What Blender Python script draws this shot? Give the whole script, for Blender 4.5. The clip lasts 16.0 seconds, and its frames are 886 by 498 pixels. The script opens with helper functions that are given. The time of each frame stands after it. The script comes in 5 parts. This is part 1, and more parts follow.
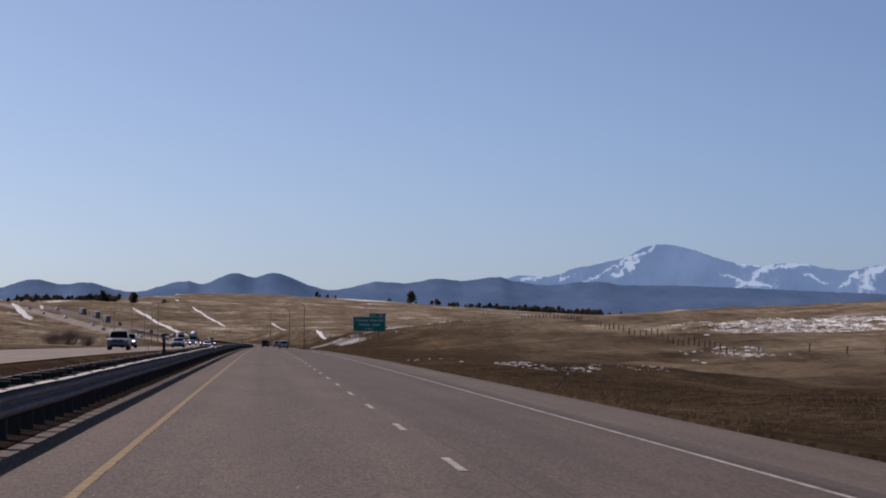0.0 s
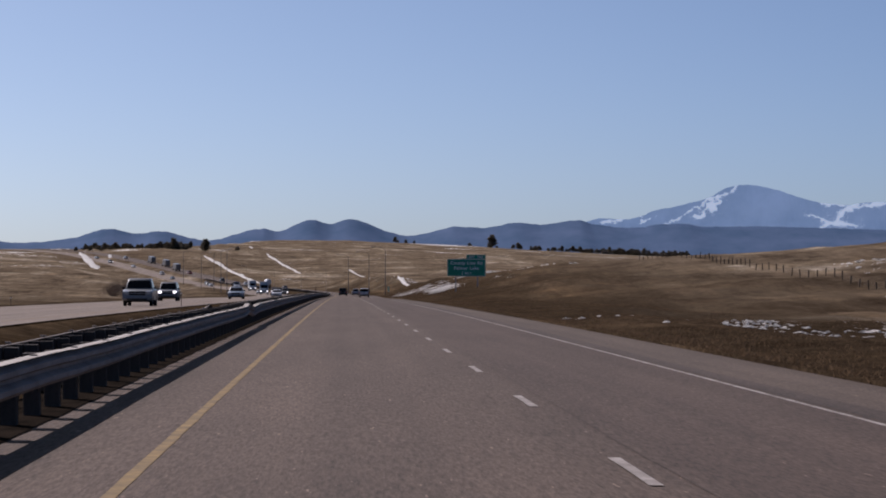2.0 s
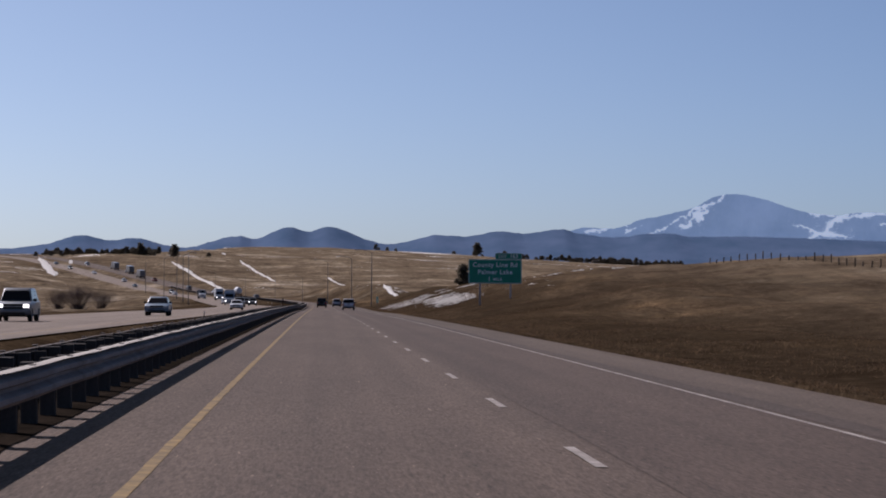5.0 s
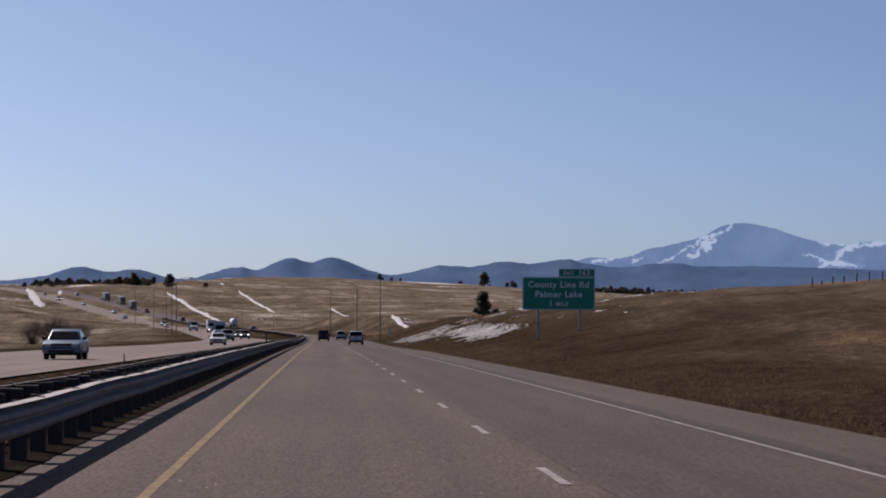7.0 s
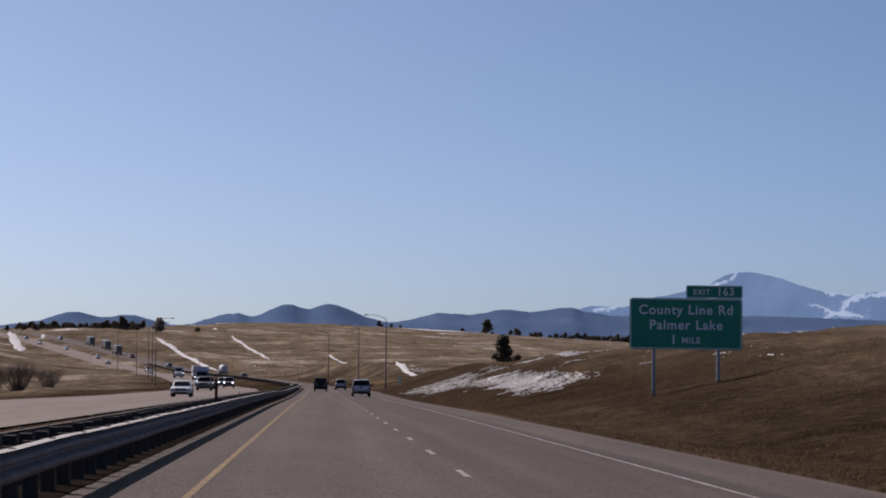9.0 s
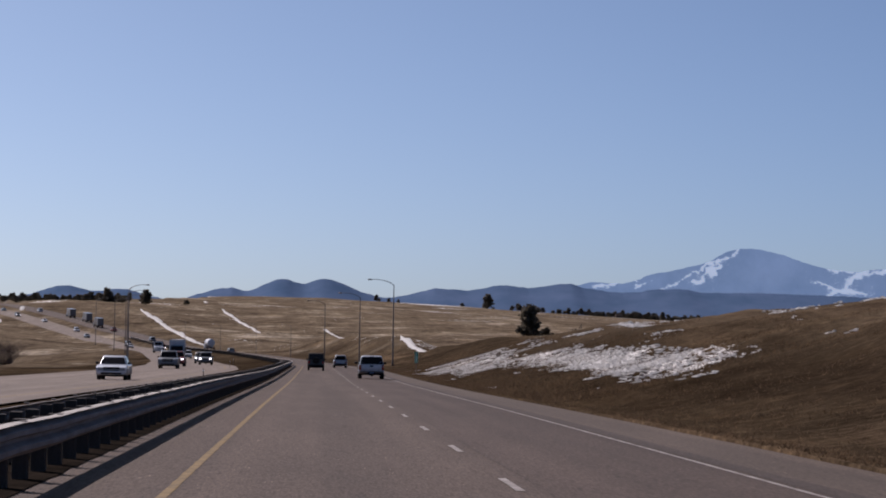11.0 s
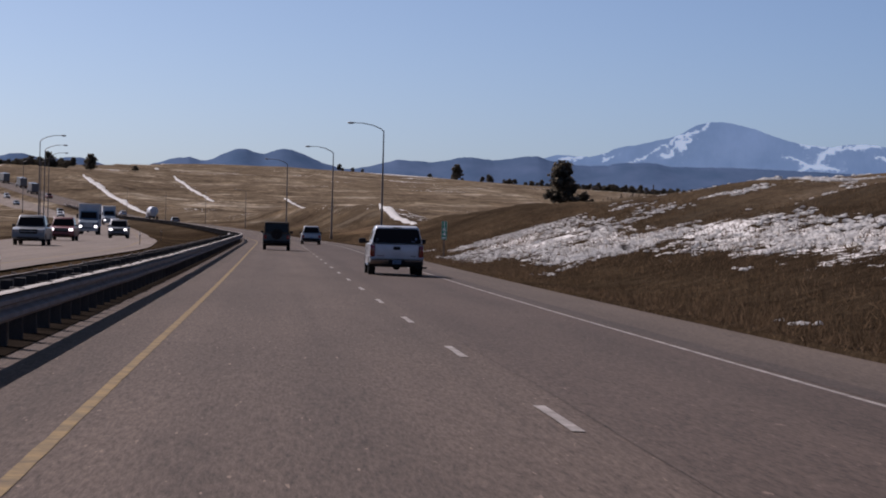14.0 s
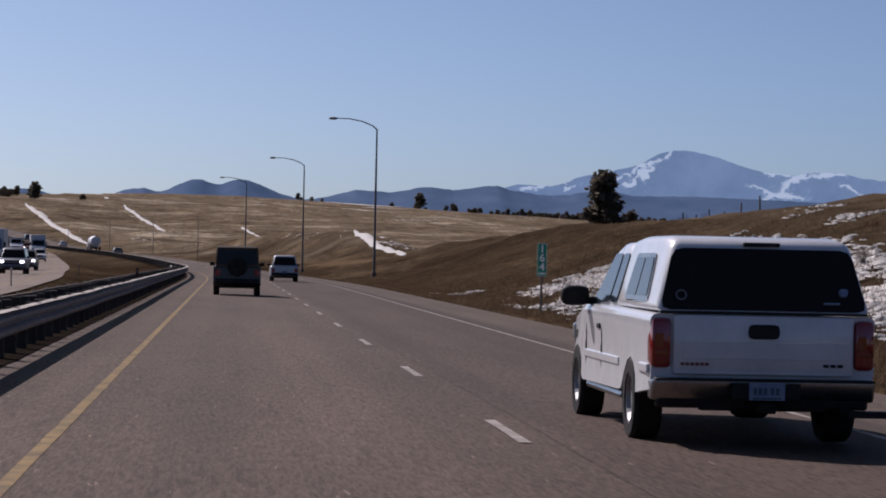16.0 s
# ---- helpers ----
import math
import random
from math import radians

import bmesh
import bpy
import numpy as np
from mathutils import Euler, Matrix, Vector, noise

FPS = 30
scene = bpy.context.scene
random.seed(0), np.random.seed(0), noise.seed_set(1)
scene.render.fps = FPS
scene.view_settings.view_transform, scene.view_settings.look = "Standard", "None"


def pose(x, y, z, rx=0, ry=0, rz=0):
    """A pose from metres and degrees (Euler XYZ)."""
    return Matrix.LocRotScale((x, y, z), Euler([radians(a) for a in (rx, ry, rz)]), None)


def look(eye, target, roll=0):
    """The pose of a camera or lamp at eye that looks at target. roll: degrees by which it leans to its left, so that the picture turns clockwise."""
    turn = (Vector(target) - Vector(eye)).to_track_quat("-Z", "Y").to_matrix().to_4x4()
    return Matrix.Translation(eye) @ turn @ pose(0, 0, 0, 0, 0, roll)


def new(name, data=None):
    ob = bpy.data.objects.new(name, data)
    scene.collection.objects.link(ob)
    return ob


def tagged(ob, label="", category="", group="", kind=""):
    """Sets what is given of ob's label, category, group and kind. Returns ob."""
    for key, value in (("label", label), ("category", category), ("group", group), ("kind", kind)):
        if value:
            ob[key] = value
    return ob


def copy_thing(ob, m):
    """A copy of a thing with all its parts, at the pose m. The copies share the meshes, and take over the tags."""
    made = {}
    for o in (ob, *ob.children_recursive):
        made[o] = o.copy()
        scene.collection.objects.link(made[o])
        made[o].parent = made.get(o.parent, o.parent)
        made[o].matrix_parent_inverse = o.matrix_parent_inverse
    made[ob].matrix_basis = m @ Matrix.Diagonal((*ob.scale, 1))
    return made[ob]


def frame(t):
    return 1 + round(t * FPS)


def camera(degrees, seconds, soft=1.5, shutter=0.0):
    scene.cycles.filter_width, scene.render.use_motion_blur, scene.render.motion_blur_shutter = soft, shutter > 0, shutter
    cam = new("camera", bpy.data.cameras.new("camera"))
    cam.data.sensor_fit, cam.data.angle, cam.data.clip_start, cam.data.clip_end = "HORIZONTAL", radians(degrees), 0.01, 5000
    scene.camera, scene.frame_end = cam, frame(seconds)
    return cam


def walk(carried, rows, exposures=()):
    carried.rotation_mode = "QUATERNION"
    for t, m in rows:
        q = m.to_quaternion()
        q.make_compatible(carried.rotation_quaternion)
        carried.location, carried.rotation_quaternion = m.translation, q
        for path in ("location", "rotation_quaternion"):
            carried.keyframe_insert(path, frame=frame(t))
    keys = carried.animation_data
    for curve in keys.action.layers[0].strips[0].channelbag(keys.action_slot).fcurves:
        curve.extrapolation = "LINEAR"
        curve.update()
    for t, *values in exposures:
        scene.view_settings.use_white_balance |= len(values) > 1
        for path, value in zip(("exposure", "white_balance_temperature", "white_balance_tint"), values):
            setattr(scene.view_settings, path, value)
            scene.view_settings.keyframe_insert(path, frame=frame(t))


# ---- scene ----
cam = camera(19.34, 16.0, soft=1.9)
PATH = [
    (0, (-0.012, -0.14, 1.419), (67.64, 997.01, 34.89), 0.82),
    (0.5, (-0.018, 17.43, 1.417), (75.63, 1014.00, 35.18), -0.16),
    (1, (-0.072, 35.09, 1.411), (55.04, 1032.44, 48.83), 0.41),
    (1.5, (-0.124, 52.80, 1.401), (46.24, 1051.46, 24.41), 0.57),
    (2, (-0.105, 70.51, 1.387), (38.49, 1069.69, 13.63), 0.08),
    (2.5, (-0.190, 88.25, 1.372), (33.38, 1087.68, 3.16), -0.08),
    (3, (-0.233, 105.96, 1.354), (33.65, 1104.37, 46.46), -0.16),
    (3.5, (-0.281, 123.63, 1.335), (43.31, 1122.35, 26.87), 0.41),
    (3.7, (-0.279, 130.71, 1.327), (43.76, 1129.49, 23.77), 0.41),
    (5.8, (-0.250, 204.94, 1.200), (51.39, 1203.49, 16.37), 0.65),
    (6, (-0.246, 212.01, 1.183), (54.10, 1210.24, 25.24), 0.90),
    (6.5, (-0.205, 229.68, 1.135), (56.69, 1227.99, 12.74), 0.49),
    (7, (-0.149, 247.45, 1.083), (45.85, 1245.99, 29.15), 0.24),
    (7.5, (-0.075, 265.18, 1.029), (40.19, 1264.11, 23.63), -0.08),
    (8, (-0.031, 282.87, 0.973), (35.22, 1282.15, 15.11), 0.24),
    (8.5, (-0.054, 300.35, 0.919), (41.41, 1299.20, 24.95), 0.33),
    (9, (-0.095, 317.81, 0.862), (46.47, 1315.63, 47.62), 0.65),
    (9.5, (-0.094, 335.26, 0.801), (50.12, 1333.63, 27.90), 1.06),
    (9.7, (-0.103, 342.42, 0.774), (49.95, 1340.40, 40.02), 0.73),
    (11.8, (-0.198, 418.07, 0.460), (50.48, 1416.23, 33.50), 1.22),
    (12, (-0.208, 425.21, 0.428), (54.08, 1423.36, 27.79), 1.30),
    (12.5, (-0.177, 442.80, 0.346), (56.17, 1440.95, 23.27), 0.82),
    (13, (-0.228, 460.42, 0.260), (58.54, 1458.69, 1.51), 0.65),
    (13.5, (-0.245, 478.11, 0.161), (62.00, 1476.12, 10.69), 1.14),
    (14, (-0.204, 496.13, 0.051), (64.83, 1493.96, -10.49), 1.47),
    (14.5, (-0.177, 514.12, -0.061), (70.30, 1511.62, -5.61), 1.14),
    (15, (-0.207, 532.15, -0.168), (74.46, 1529.35, 1.77), 1.39),
    (15.5, (-0.236, 549.96, -0.265), (76.07, 1547.04, -0.61), 1.47),
    (16, (-0.291, 567.79, -0.346), (81.17, 1564.47, 1.45), 1.22),
]

walk(cam, [(t, look(e, g, r)) for t, e, g, r in PATH], [(0.0, 0.0, 5950, 25), (16.0, 0.0, 5950, 25)])

# ---- daylight: late-winter sun ahead and to the left ----
SUN_AZ, SUN_EL = radians(35), radians(40)      # left of the driving direction (+y)
world = bpy.data.worlds.new("sky")
scene.world = world
world.use_nodes = True
wn = world.node_tree.nodes
sky = wn.new("ShaderNodeTexSky")
sky.sky_type, sky.sun_disc = "NISHITA", False
sky.sun_elevation, sky.sun_rotation = SUN_EL, -SUN_AZ
sky.altitude, sky.air_density, sky.dust_density, sky.ozone_density = 2200, 0.5, 8, 4
tone = wn.new("ShaderNodeMix")                 # thin upslope haze: a little greener than the clear model sky
tone.data_type, tone.blend_type = "RGBA", "MULTIPLY"
tone.inputs[0].default_value = 1.0
tone.inputs[7].default_value = (0.905, 1.03, 0.935, 1)
world.node_tree.links.new(sky.outputs["Color"], tone.inputs[6])
world.node_tree.links.new(tone.outputs[2], wn["Background"].inputs["Color"])
wn["Background"].inputs["Strength"].default_value = 0.0843
sun = new("sun", bpy.data.lights.new("sun", "SUN"))
sun.data.energy, sun.data.angle, sun.data.color = 5.0, radians(0.5), (1.0, 0.92, 0.80)
sun_way = Vector((-math.sin(SUN_AZ) * math.cos(SUN_EL), math.cos(SUN_AZ) * math.cos(SUN_EL), math.sin(SUN_EL)))
sun.matrix_world = look(sun_way * 300, (0, 0, 0))
scene.view_settings.exposure = 0.0


# ---- materials ----
def material(name):
    m = bpy.data.materials.new(name)
    m.use_nodes = True
    return m, m.node_tree.nodes, m.node_tree.links, m.node_tree.nodes["Principled BSDF"]


def noise_node(n, l, vec, scale, detail=4, rough=0.6, stretch=None):
    tex = n.new("ShaderNodeTexNoise")
    tex.inputs["Scale"].default_value, tex.inputs["Detail"].default_value = scale, detail
    tex.inputs["Roughness"].default_value = rough
    if stretch:
        mp = n.new("ShaderNodeMapping")
        mp.inputs["Scale"].default_value = stretch
        l.new(vec, mp.inputs["Vector"])
        vec = mp.outputs["Vector"]
    l.new(vec, tex.inputs["Vector"])
    return tex.outputs["Fac"]


def ramp(n, l, fac, *stops):
    r = n.new("ShaderNodeValToRGB")
    while len(r.color_ramp.elements) < len(stops):
        r.color_ramp.elements.new(0.5)
    for e, (p, c) in zip(r.color_ramp.elements, stops):
        e.position, e.color = p, (*c, 1)
    l.new(fac, r.inputs["Fac"])
    return r.outputs["Color"]


def mix(n, l, fac, a, b, mode="MIX"):
    m = n.new("ShaderNodeMix")
    m.data_type, m.blend_type = "RGBA", mode
    for sock, val in ((m.inputs[0], fac), (m.inputs[6], a), (m.inputs[7], b)):
        if isinstance(val, (int, float)):
            sock.default_value = val
        elif isinstance(val, tuple):
            sock.default_value = (*val, 1)
        else:
            l.new(val, sock)
    return m.outputs[2]


def bump(n, l, bsdf, fac, strength, distance):
    b = n.new("ShaderNodeBump")
    b.inputs["Strength"].default_value, b.inputs["Distance"].default_value = strength, distance
    l.new(fac, b.inputs["Height"])
    l.new(b.outputs["Normal"], bsdf.inputs["Normal"])


def mottled(name, dark, light, scale=3.0, fine=60.0, rough=0.8, metal=0.0, relief=0.2, deep=0.004, stretch=None):
    """A surface with blotches at one scale and grain at another."""
    m, n, l, b = material(name)
    co = n.new("ShaderNodeTexCoord").outputs["Object"]
    big, small = noise_node(n, l, co, scale, 5, 0.6, stretch), noise_node(n, l, co, fine, 3, 0.6)
    both = n.new("ShaderNodeMath")
    both.operation = "MULTIPLY_ADD"
    l.new(small, both.inputs[0])
    both.inputs[1].default_value = 0.45
    l.new(big, both.inputs[2])
    l.new(ramp(n, l, both.outputs[0], (0.45, dark), (0.95, light)), b.inputs["Base Color"])
    b.inputs["Roughness"].default_value, b.inputs["Metallic"].default_value = rough, metal
    b.inputs["Specular IOR Level"].default_value = 0.5 if rough < 0.6 else 0.12
    if relief:
        bump(n, l, b, small, relief, deep)
    return m


def paint(name, color, rough=0.35, coat=0.5, metal=0.0, dirt=0.12):
    """Vehicle paint with road film."""
    m, n, l, b = material(name)
    co = n.new("ShaderNodeTexCoord").outputs["Object"]
    film = noise_node(n, l, co, 2.2, 6, 0.65)
    dusty = tuple(c * (1 - dirt) * 0.8 + 0.16 * dirt for c in color)
    l.new(ramp(n, l, film, (0.35, color), (0.75, dusty)), b.inputs["Base Color"])
    l.new(ramp(n, l, film, (0.3, (rough,) * 3), (0.8, (min(1, rough + 0.25),) * 3)), b.inputs["Roughness"])
    b.inputs["Metallic"].default_value, b.inputs["Coat Weight"].default_value = metal, coat
    return m


def tinted_glass(name, color=(0.012, 0.013, 0.016)):
    """Privacy glass that shows the sky and little of what is behind it."""
    m, n, l, b = material(name)
    b.inputs["Base Color"].default_value, b.inputs["Roughness"].default_value = (*color, 1), 0.06
    b.inputs["IOR"].default_value, b.inputs["Specular IOR Level"].default_value = 1.45, 0.22
    co = n.new("ShaderNodeTexCoord").outputs["Object"]
    l.new(ramp(n, l, noise_node(n, l, co, 5, 4), (0.4, (0.04,) * 3), (0.8, (0.16,) * 3)), b.inputs["Roughness"])
    return m


def lens(name, color, glow=0.0):
    m, n, l, b = material(name)
    b.inputs["Base Color"].default_value, b.inputs["Roughness"].default_value = (*color, 1), 0.15
    b.inputs["Coat Weight"].default_value = 0.8
    if glow:
        b.inputs["Emission Color"].default_value, b.inputs["Emission Strength"].default_value = (1, 0.95, 0.85, 1), glow
    return m


def asphalt(name, dark, light, coarse=0.012, joint=None):
    """Worn paving: aggregate, wheel paths along y, patches and stains; past the joint between the lanes it is darker.
    """
    m, n, l, b = material(name)
    co = n.new("ShaderNodeTexCoord").outputs["Object"]
    grit = noise_node(n, l, co, 30, 3, 0.8, (1, 0.09, 1))
    speck = noise_node(n, l, co, 16, 2, 0.6, (1, 0.10, 1))
    pit = noise_node(n, l, co, 11, 3, 0.7, (1, 0.08, 1))
    patch = noise_node(n, l, co, 0.55, 5, 0.6, (1, 0.12, 1))
    lanes = noise_node(n, l, co, 1.1, 2, 0.5, (1, 0.004, 1))
    c = ramp(n, l, grit, (0.32, tuple(0.8 * v for v in dark)), (0.68, tuple(1.08 * v for v in light)))
    c = mix(n, l, 0.7, c, ramp(n, l, pit, (0.28, (0.6,) * 3), (0.42, (1.0,) * 3), (0.75, (1.1,) * 3)), "MULTIPLY")
    c = mix(n, l, 0.55, c, ramp(n, l, patch, (0.3, (0.62,) * 3), (0.7, (1.12,) * 3)), "MULTIPLY")
    c = mix(n, l, 0.6, c, ramp(n, l, lanes, (0.35, (0.72,) * 3), (0.65, (1.08,) * 3)), "MULTIPLY")
    c = mix(n, l, ramp(n, l, speck, (0.69, (0, 0, 0)), (0.76, (0.8, 0.8, 0.8))), c, tuple(min(1, 1.9 * v) for v in light))
    if joint is not None:
        axes = n.new("ShaderNodeSeparateXYZ")
        l.new(co, axes.inputs[0])
        span = n.new("ShaderNodeMapRange")
        span.inputs["From Min"].default_value, span.inputs["From Max"].default_value = joint - 0.25, joint + 0.25
        l.new(axes.outputs["X"], span.inputs["Value"])
        c = mix(n, l, span.outputs[0], c, mix(n, l, 1.0, c, (0.79, 0.77, 0.78), "MULTIPLY"))
    l.new(c, b.inputs["Base Color"])
    b.inputs["Roughness"].default_value, b.inputs["Specular IOR Level"].default_value = 0.9, 0.12
    bump(n, l, b, grit, 0.5, coarse)
    return m


def prairie(name):
    """Dry winter grass with earth showing through, and old snow where the attribute 'snow' asks for it."""
    m, n, l, b = material(name)
    co = n.new("ShaderNodeTexCoord").outputs["Object"]
    tuft = noise_node(n, l, co, 1.6, 6, 0.75)
    field = noise_node(n, l, co, 0.045, 6, 0.6, (1, 0.35, 1))
    blade = noise_node(n, l, co, 9, 3, 0.7)
    grass = ramp(n, l, tuft, (0.28, (0.021, 0.0155, 0.0108)), (0.5, (0.050, 0.0370, 0.0255)), (0.72, (0.108, 0.0820, 0.056)))
    grass = mix(n, l, 0.75, grass, ramp(n, l, field, (0.3, (0.55, 0.5, 0.48)), (0.5, (0.95, 0.92, 0.85)), (0.7, (1.45, 1.35, 1.15))), "MULTIPLY")
    bands = noise_node(n, l, co, 0.045, 9, 0.74, (1.0, 0.14, 1.0))
    streaks = noise_node(n, l, co, 0.030, 8, 0.72, (1.0, 0.75, 1.0))
    scrub = noise_node(n, l, co, 0.16, 6, 0.75, (1.0, 0.55, 1.0))
    clumps = noise_node(n, l, co, 0.6, 6, 0.75, (1.0, 0.08, 1.0))
    grass = mix(n, l, 0.95, grass, ramp(n, l, bands, (0.40, (0.72, 0.68, 0.64)), (0.52, (0.98, 0.96, 0.92)), (0.62, (2.1, 2.0, 1.9))), "MULTIPLY")
    far = n.new("ShaderNodeAttribute")
    far.attribute_name = "bleached"
    straw = ramp(n, l, streaks, (0.36, (0.085, 0.064, 0.044)), (0.48, (0.150, 0.115, 0.079)), (0.56, (0.185, 0.145, 0.100)), (0.64, (0.36, 0.305, 0.235)))
    straw = mix(n, l, 0.85, straw, ramp(n, l, scrub, (0.34, (0.42, 0.40, 0.40)), (0.46, (1.0, 1.0, 1.0)), (0.7, (1.18, 1.16, 1.12))), "MULTIPLY")
    straw = mix(n, l, 0.8, straw, ramp(n, l, clumps, (0.3, (0.6,) * 3), (0.7, (1.3,) * 3)), "MULTIPLY")
    grass = mix(n, l, far.outputs["Fac"], grass, straw)
    grass = mix(n, l, 0.6, grass, ramp(n, l, blade, (0.3, (0.65,) * 3), (0.7, (1.25,) * 3)), "MULTIPLY")
    sward = noise_node(n, l, co, 0.11, 7, 0.72, (1.0, 0.8, 1.0))
    grass = mix(n, l, 0.85, grass, ramp(n, l, sward, (0.34, (0.50, 0.47, 0.45)), (0.48, (0.95, 0.95, 0.95)), (0.56, (1.06, 1.05, 1.02)), (0.68, (1.55, 1.48, 1.36))), "MULTIPLY")
    at = n.new("ShaderNodeAttribute")
    at.attribute_name = "snow"
    lumps = noise_node(n, l, co, 0.7, 7, 0.72, (1, 0.28, 1))
    fine = noise_node(n, l, co, 3.2, 5, 0.75, (1, 0.25, 1))
    blend = n.new("ShaderNodeMath")
    blend.operation = "MULTIPLY_ADD"
    l.new(fine, blend.inputs[0])
    blend.inputs[1].default_value = 0.6
    l.new(lumps, blend.inputs[2])
    edge = n.new("ShaderNodeMath")
    edge.operation = "ADD"
    l.new(blend.outputs[0], edge.inputs[0])
    l.new(at.outputs["Fac"], edge.inputs[1])
    cover = ramp(n, l, edge.outputs[0], (0.97, (0, 0, 0)), (1.0, (1, 1, 1)))
    l.new(mix(n, l, cover, grass, (0.68, 0.65, 0.61)), b.inputs["Base Color"])
    b.inputs["Roughness"].default_value, b.inputs["Specular IOR Level"].default_value = 1.0, 0.0
    bump(n, l, b, tuft, 0.9, 0.25)
    return m


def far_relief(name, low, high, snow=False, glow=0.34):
    """Distant range, plain backdrop: distance haze put in as blue colour and glow; snow lies where the attribute 'snow'
    has it.
    """
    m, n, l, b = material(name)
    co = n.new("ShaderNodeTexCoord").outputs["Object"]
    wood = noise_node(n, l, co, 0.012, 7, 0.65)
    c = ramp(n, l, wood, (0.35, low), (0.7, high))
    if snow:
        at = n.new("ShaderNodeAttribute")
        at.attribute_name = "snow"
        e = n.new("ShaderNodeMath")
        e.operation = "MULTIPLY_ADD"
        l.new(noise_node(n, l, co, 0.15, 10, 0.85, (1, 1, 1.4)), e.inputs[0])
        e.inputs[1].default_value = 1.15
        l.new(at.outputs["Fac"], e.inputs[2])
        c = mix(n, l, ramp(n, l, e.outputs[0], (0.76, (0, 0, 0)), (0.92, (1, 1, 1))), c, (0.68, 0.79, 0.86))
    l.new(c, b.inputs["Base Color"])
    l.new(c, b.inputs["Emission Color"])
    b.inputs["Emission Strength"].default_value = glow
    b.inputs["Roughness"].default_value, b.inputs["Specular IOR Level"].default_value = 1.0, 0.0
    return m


M_ROAD = asphalt("worn_asphalt", (0.070, 0.0485, 0.036), (0.130, 0.094, 0.071), 0.012, 2.5)
M_SHOULDER = asphalt("shoulder_asphalt", (0.066, 0.047, 0.035), (0.122, 0.090, 0.067))
M_FARROAD = asphalt("concrete_lanes", (0.15, 0.116, 0.09), (0.24, 0.19, 0.15))
M_TAR = asphalt("tar_band", (0.045, 0.033, 0.026), (0.09, 0.066, 0.052))
M_YELLOW = mottled("yellow_line_paint", (0.080, 0.055, 0.028), (0.28, 0.18, 0.060), 2.4, 16, 0.7, 0, 0)
M_WHITE = mottled("white_line_paint", (0.10, 0.078, 0.062), (0.38, 0.34, 0.305), 1.4, 30, 0.7)
M_GROUND = prairie("dry_prairie")
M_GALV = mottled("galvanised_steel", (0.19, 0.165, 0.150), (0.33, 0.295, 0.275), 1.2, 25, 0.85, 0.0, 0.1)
# paler copy of the rail steel: sun on the lip put into its colour
M_LIP = mottled("sunlit_galvanised_lip", (0.26, 0.23, 0.20), (0.44, 0.40, 0.35), 1.2, 25, 0.7, 0.1, 0.1)
M_WEATHERED = mottled("weathered_steel", (0.10, 0.085, 0.075), (0.22, 0.19, 0.17), 1.5, 25, 0.7, 0.3, 0.2)
M_TIMBER = mottled("grey_timber", (0.07, 0.055, 0.045), (0.19, 0.15, 0.12), 3, 40, 0.9, 0, 0.4, 0.006, (1, 1, 0.2))
M_RAILPOST = mottled("dark_creosoted_post", (0.030, 0.026, 0.024), (0.095, 0.080, 0.070), 3, 40, 0.9, 0, 0.4, 0.006, (1, 1, 0.2))
M_SIGN = mottled("green_sign_sheeting", (0.0, 0.21, 0.125), (0.014, 0.29, 0.175), 0.8, 30, 0.45, 0, 0.05)
M_LEGEND = mottled("white_legend", (0.76, 0.79, 0.77), (0.90, 0.92, 0.90), 2, 40, 0.5, 0, 0)
M_ALU = mottled("aluminium", (0.4, 0.4, 0.4), (0.6, 0.6, 0.6), 2, 40, 0.4, 0.8, 0.05)
M_SNOW = mottled("old_snow", (0.60, 0.58, 0.55), (0.82, 0.80, 0.76), 0.8, 9, 0.9, 0, 0.5, 0.05)
thin_snow = M_SNOW.node_tree.nodes.new("ShaderNodeBsdfTranslucent")          # crusts let the low sun through
thin_snow.inputs["Color"].default_value = (0.80, 0.76, 0.70, 1)
snow_mix = M_SNOW.node_tree.nodes.new("ShaderNodeMixShader")
snow_mix.inputs[0].default_value = 0.35
M_SNOW.node_tree.links.new(M_SNOW.node_tree.nodes["Principled BSDF"].outputs[0], snow_mix.inputs[1])
M_SNOW.node_tree.links.new(thin_snow.outputs[0], snow_mix.inputs[2])
M_SNOW.node_tree.links.new(snow_mix.outputs[0], M_SNOW.node_tree.nodes["Material Output"].inputs["Surface"])
# haze-blue tones that also glow, standing in for far air
M_RANGE = far_relief("hazed_forest_range", (0.056, 0.090, 0.148), (0.086, 0.120, 0.190))
M_PEAK = far_relief("hazed_snowy_massif", (0.215, 0.315, 0.45), (0.285, 0.395, 0.545), True, 0.52)


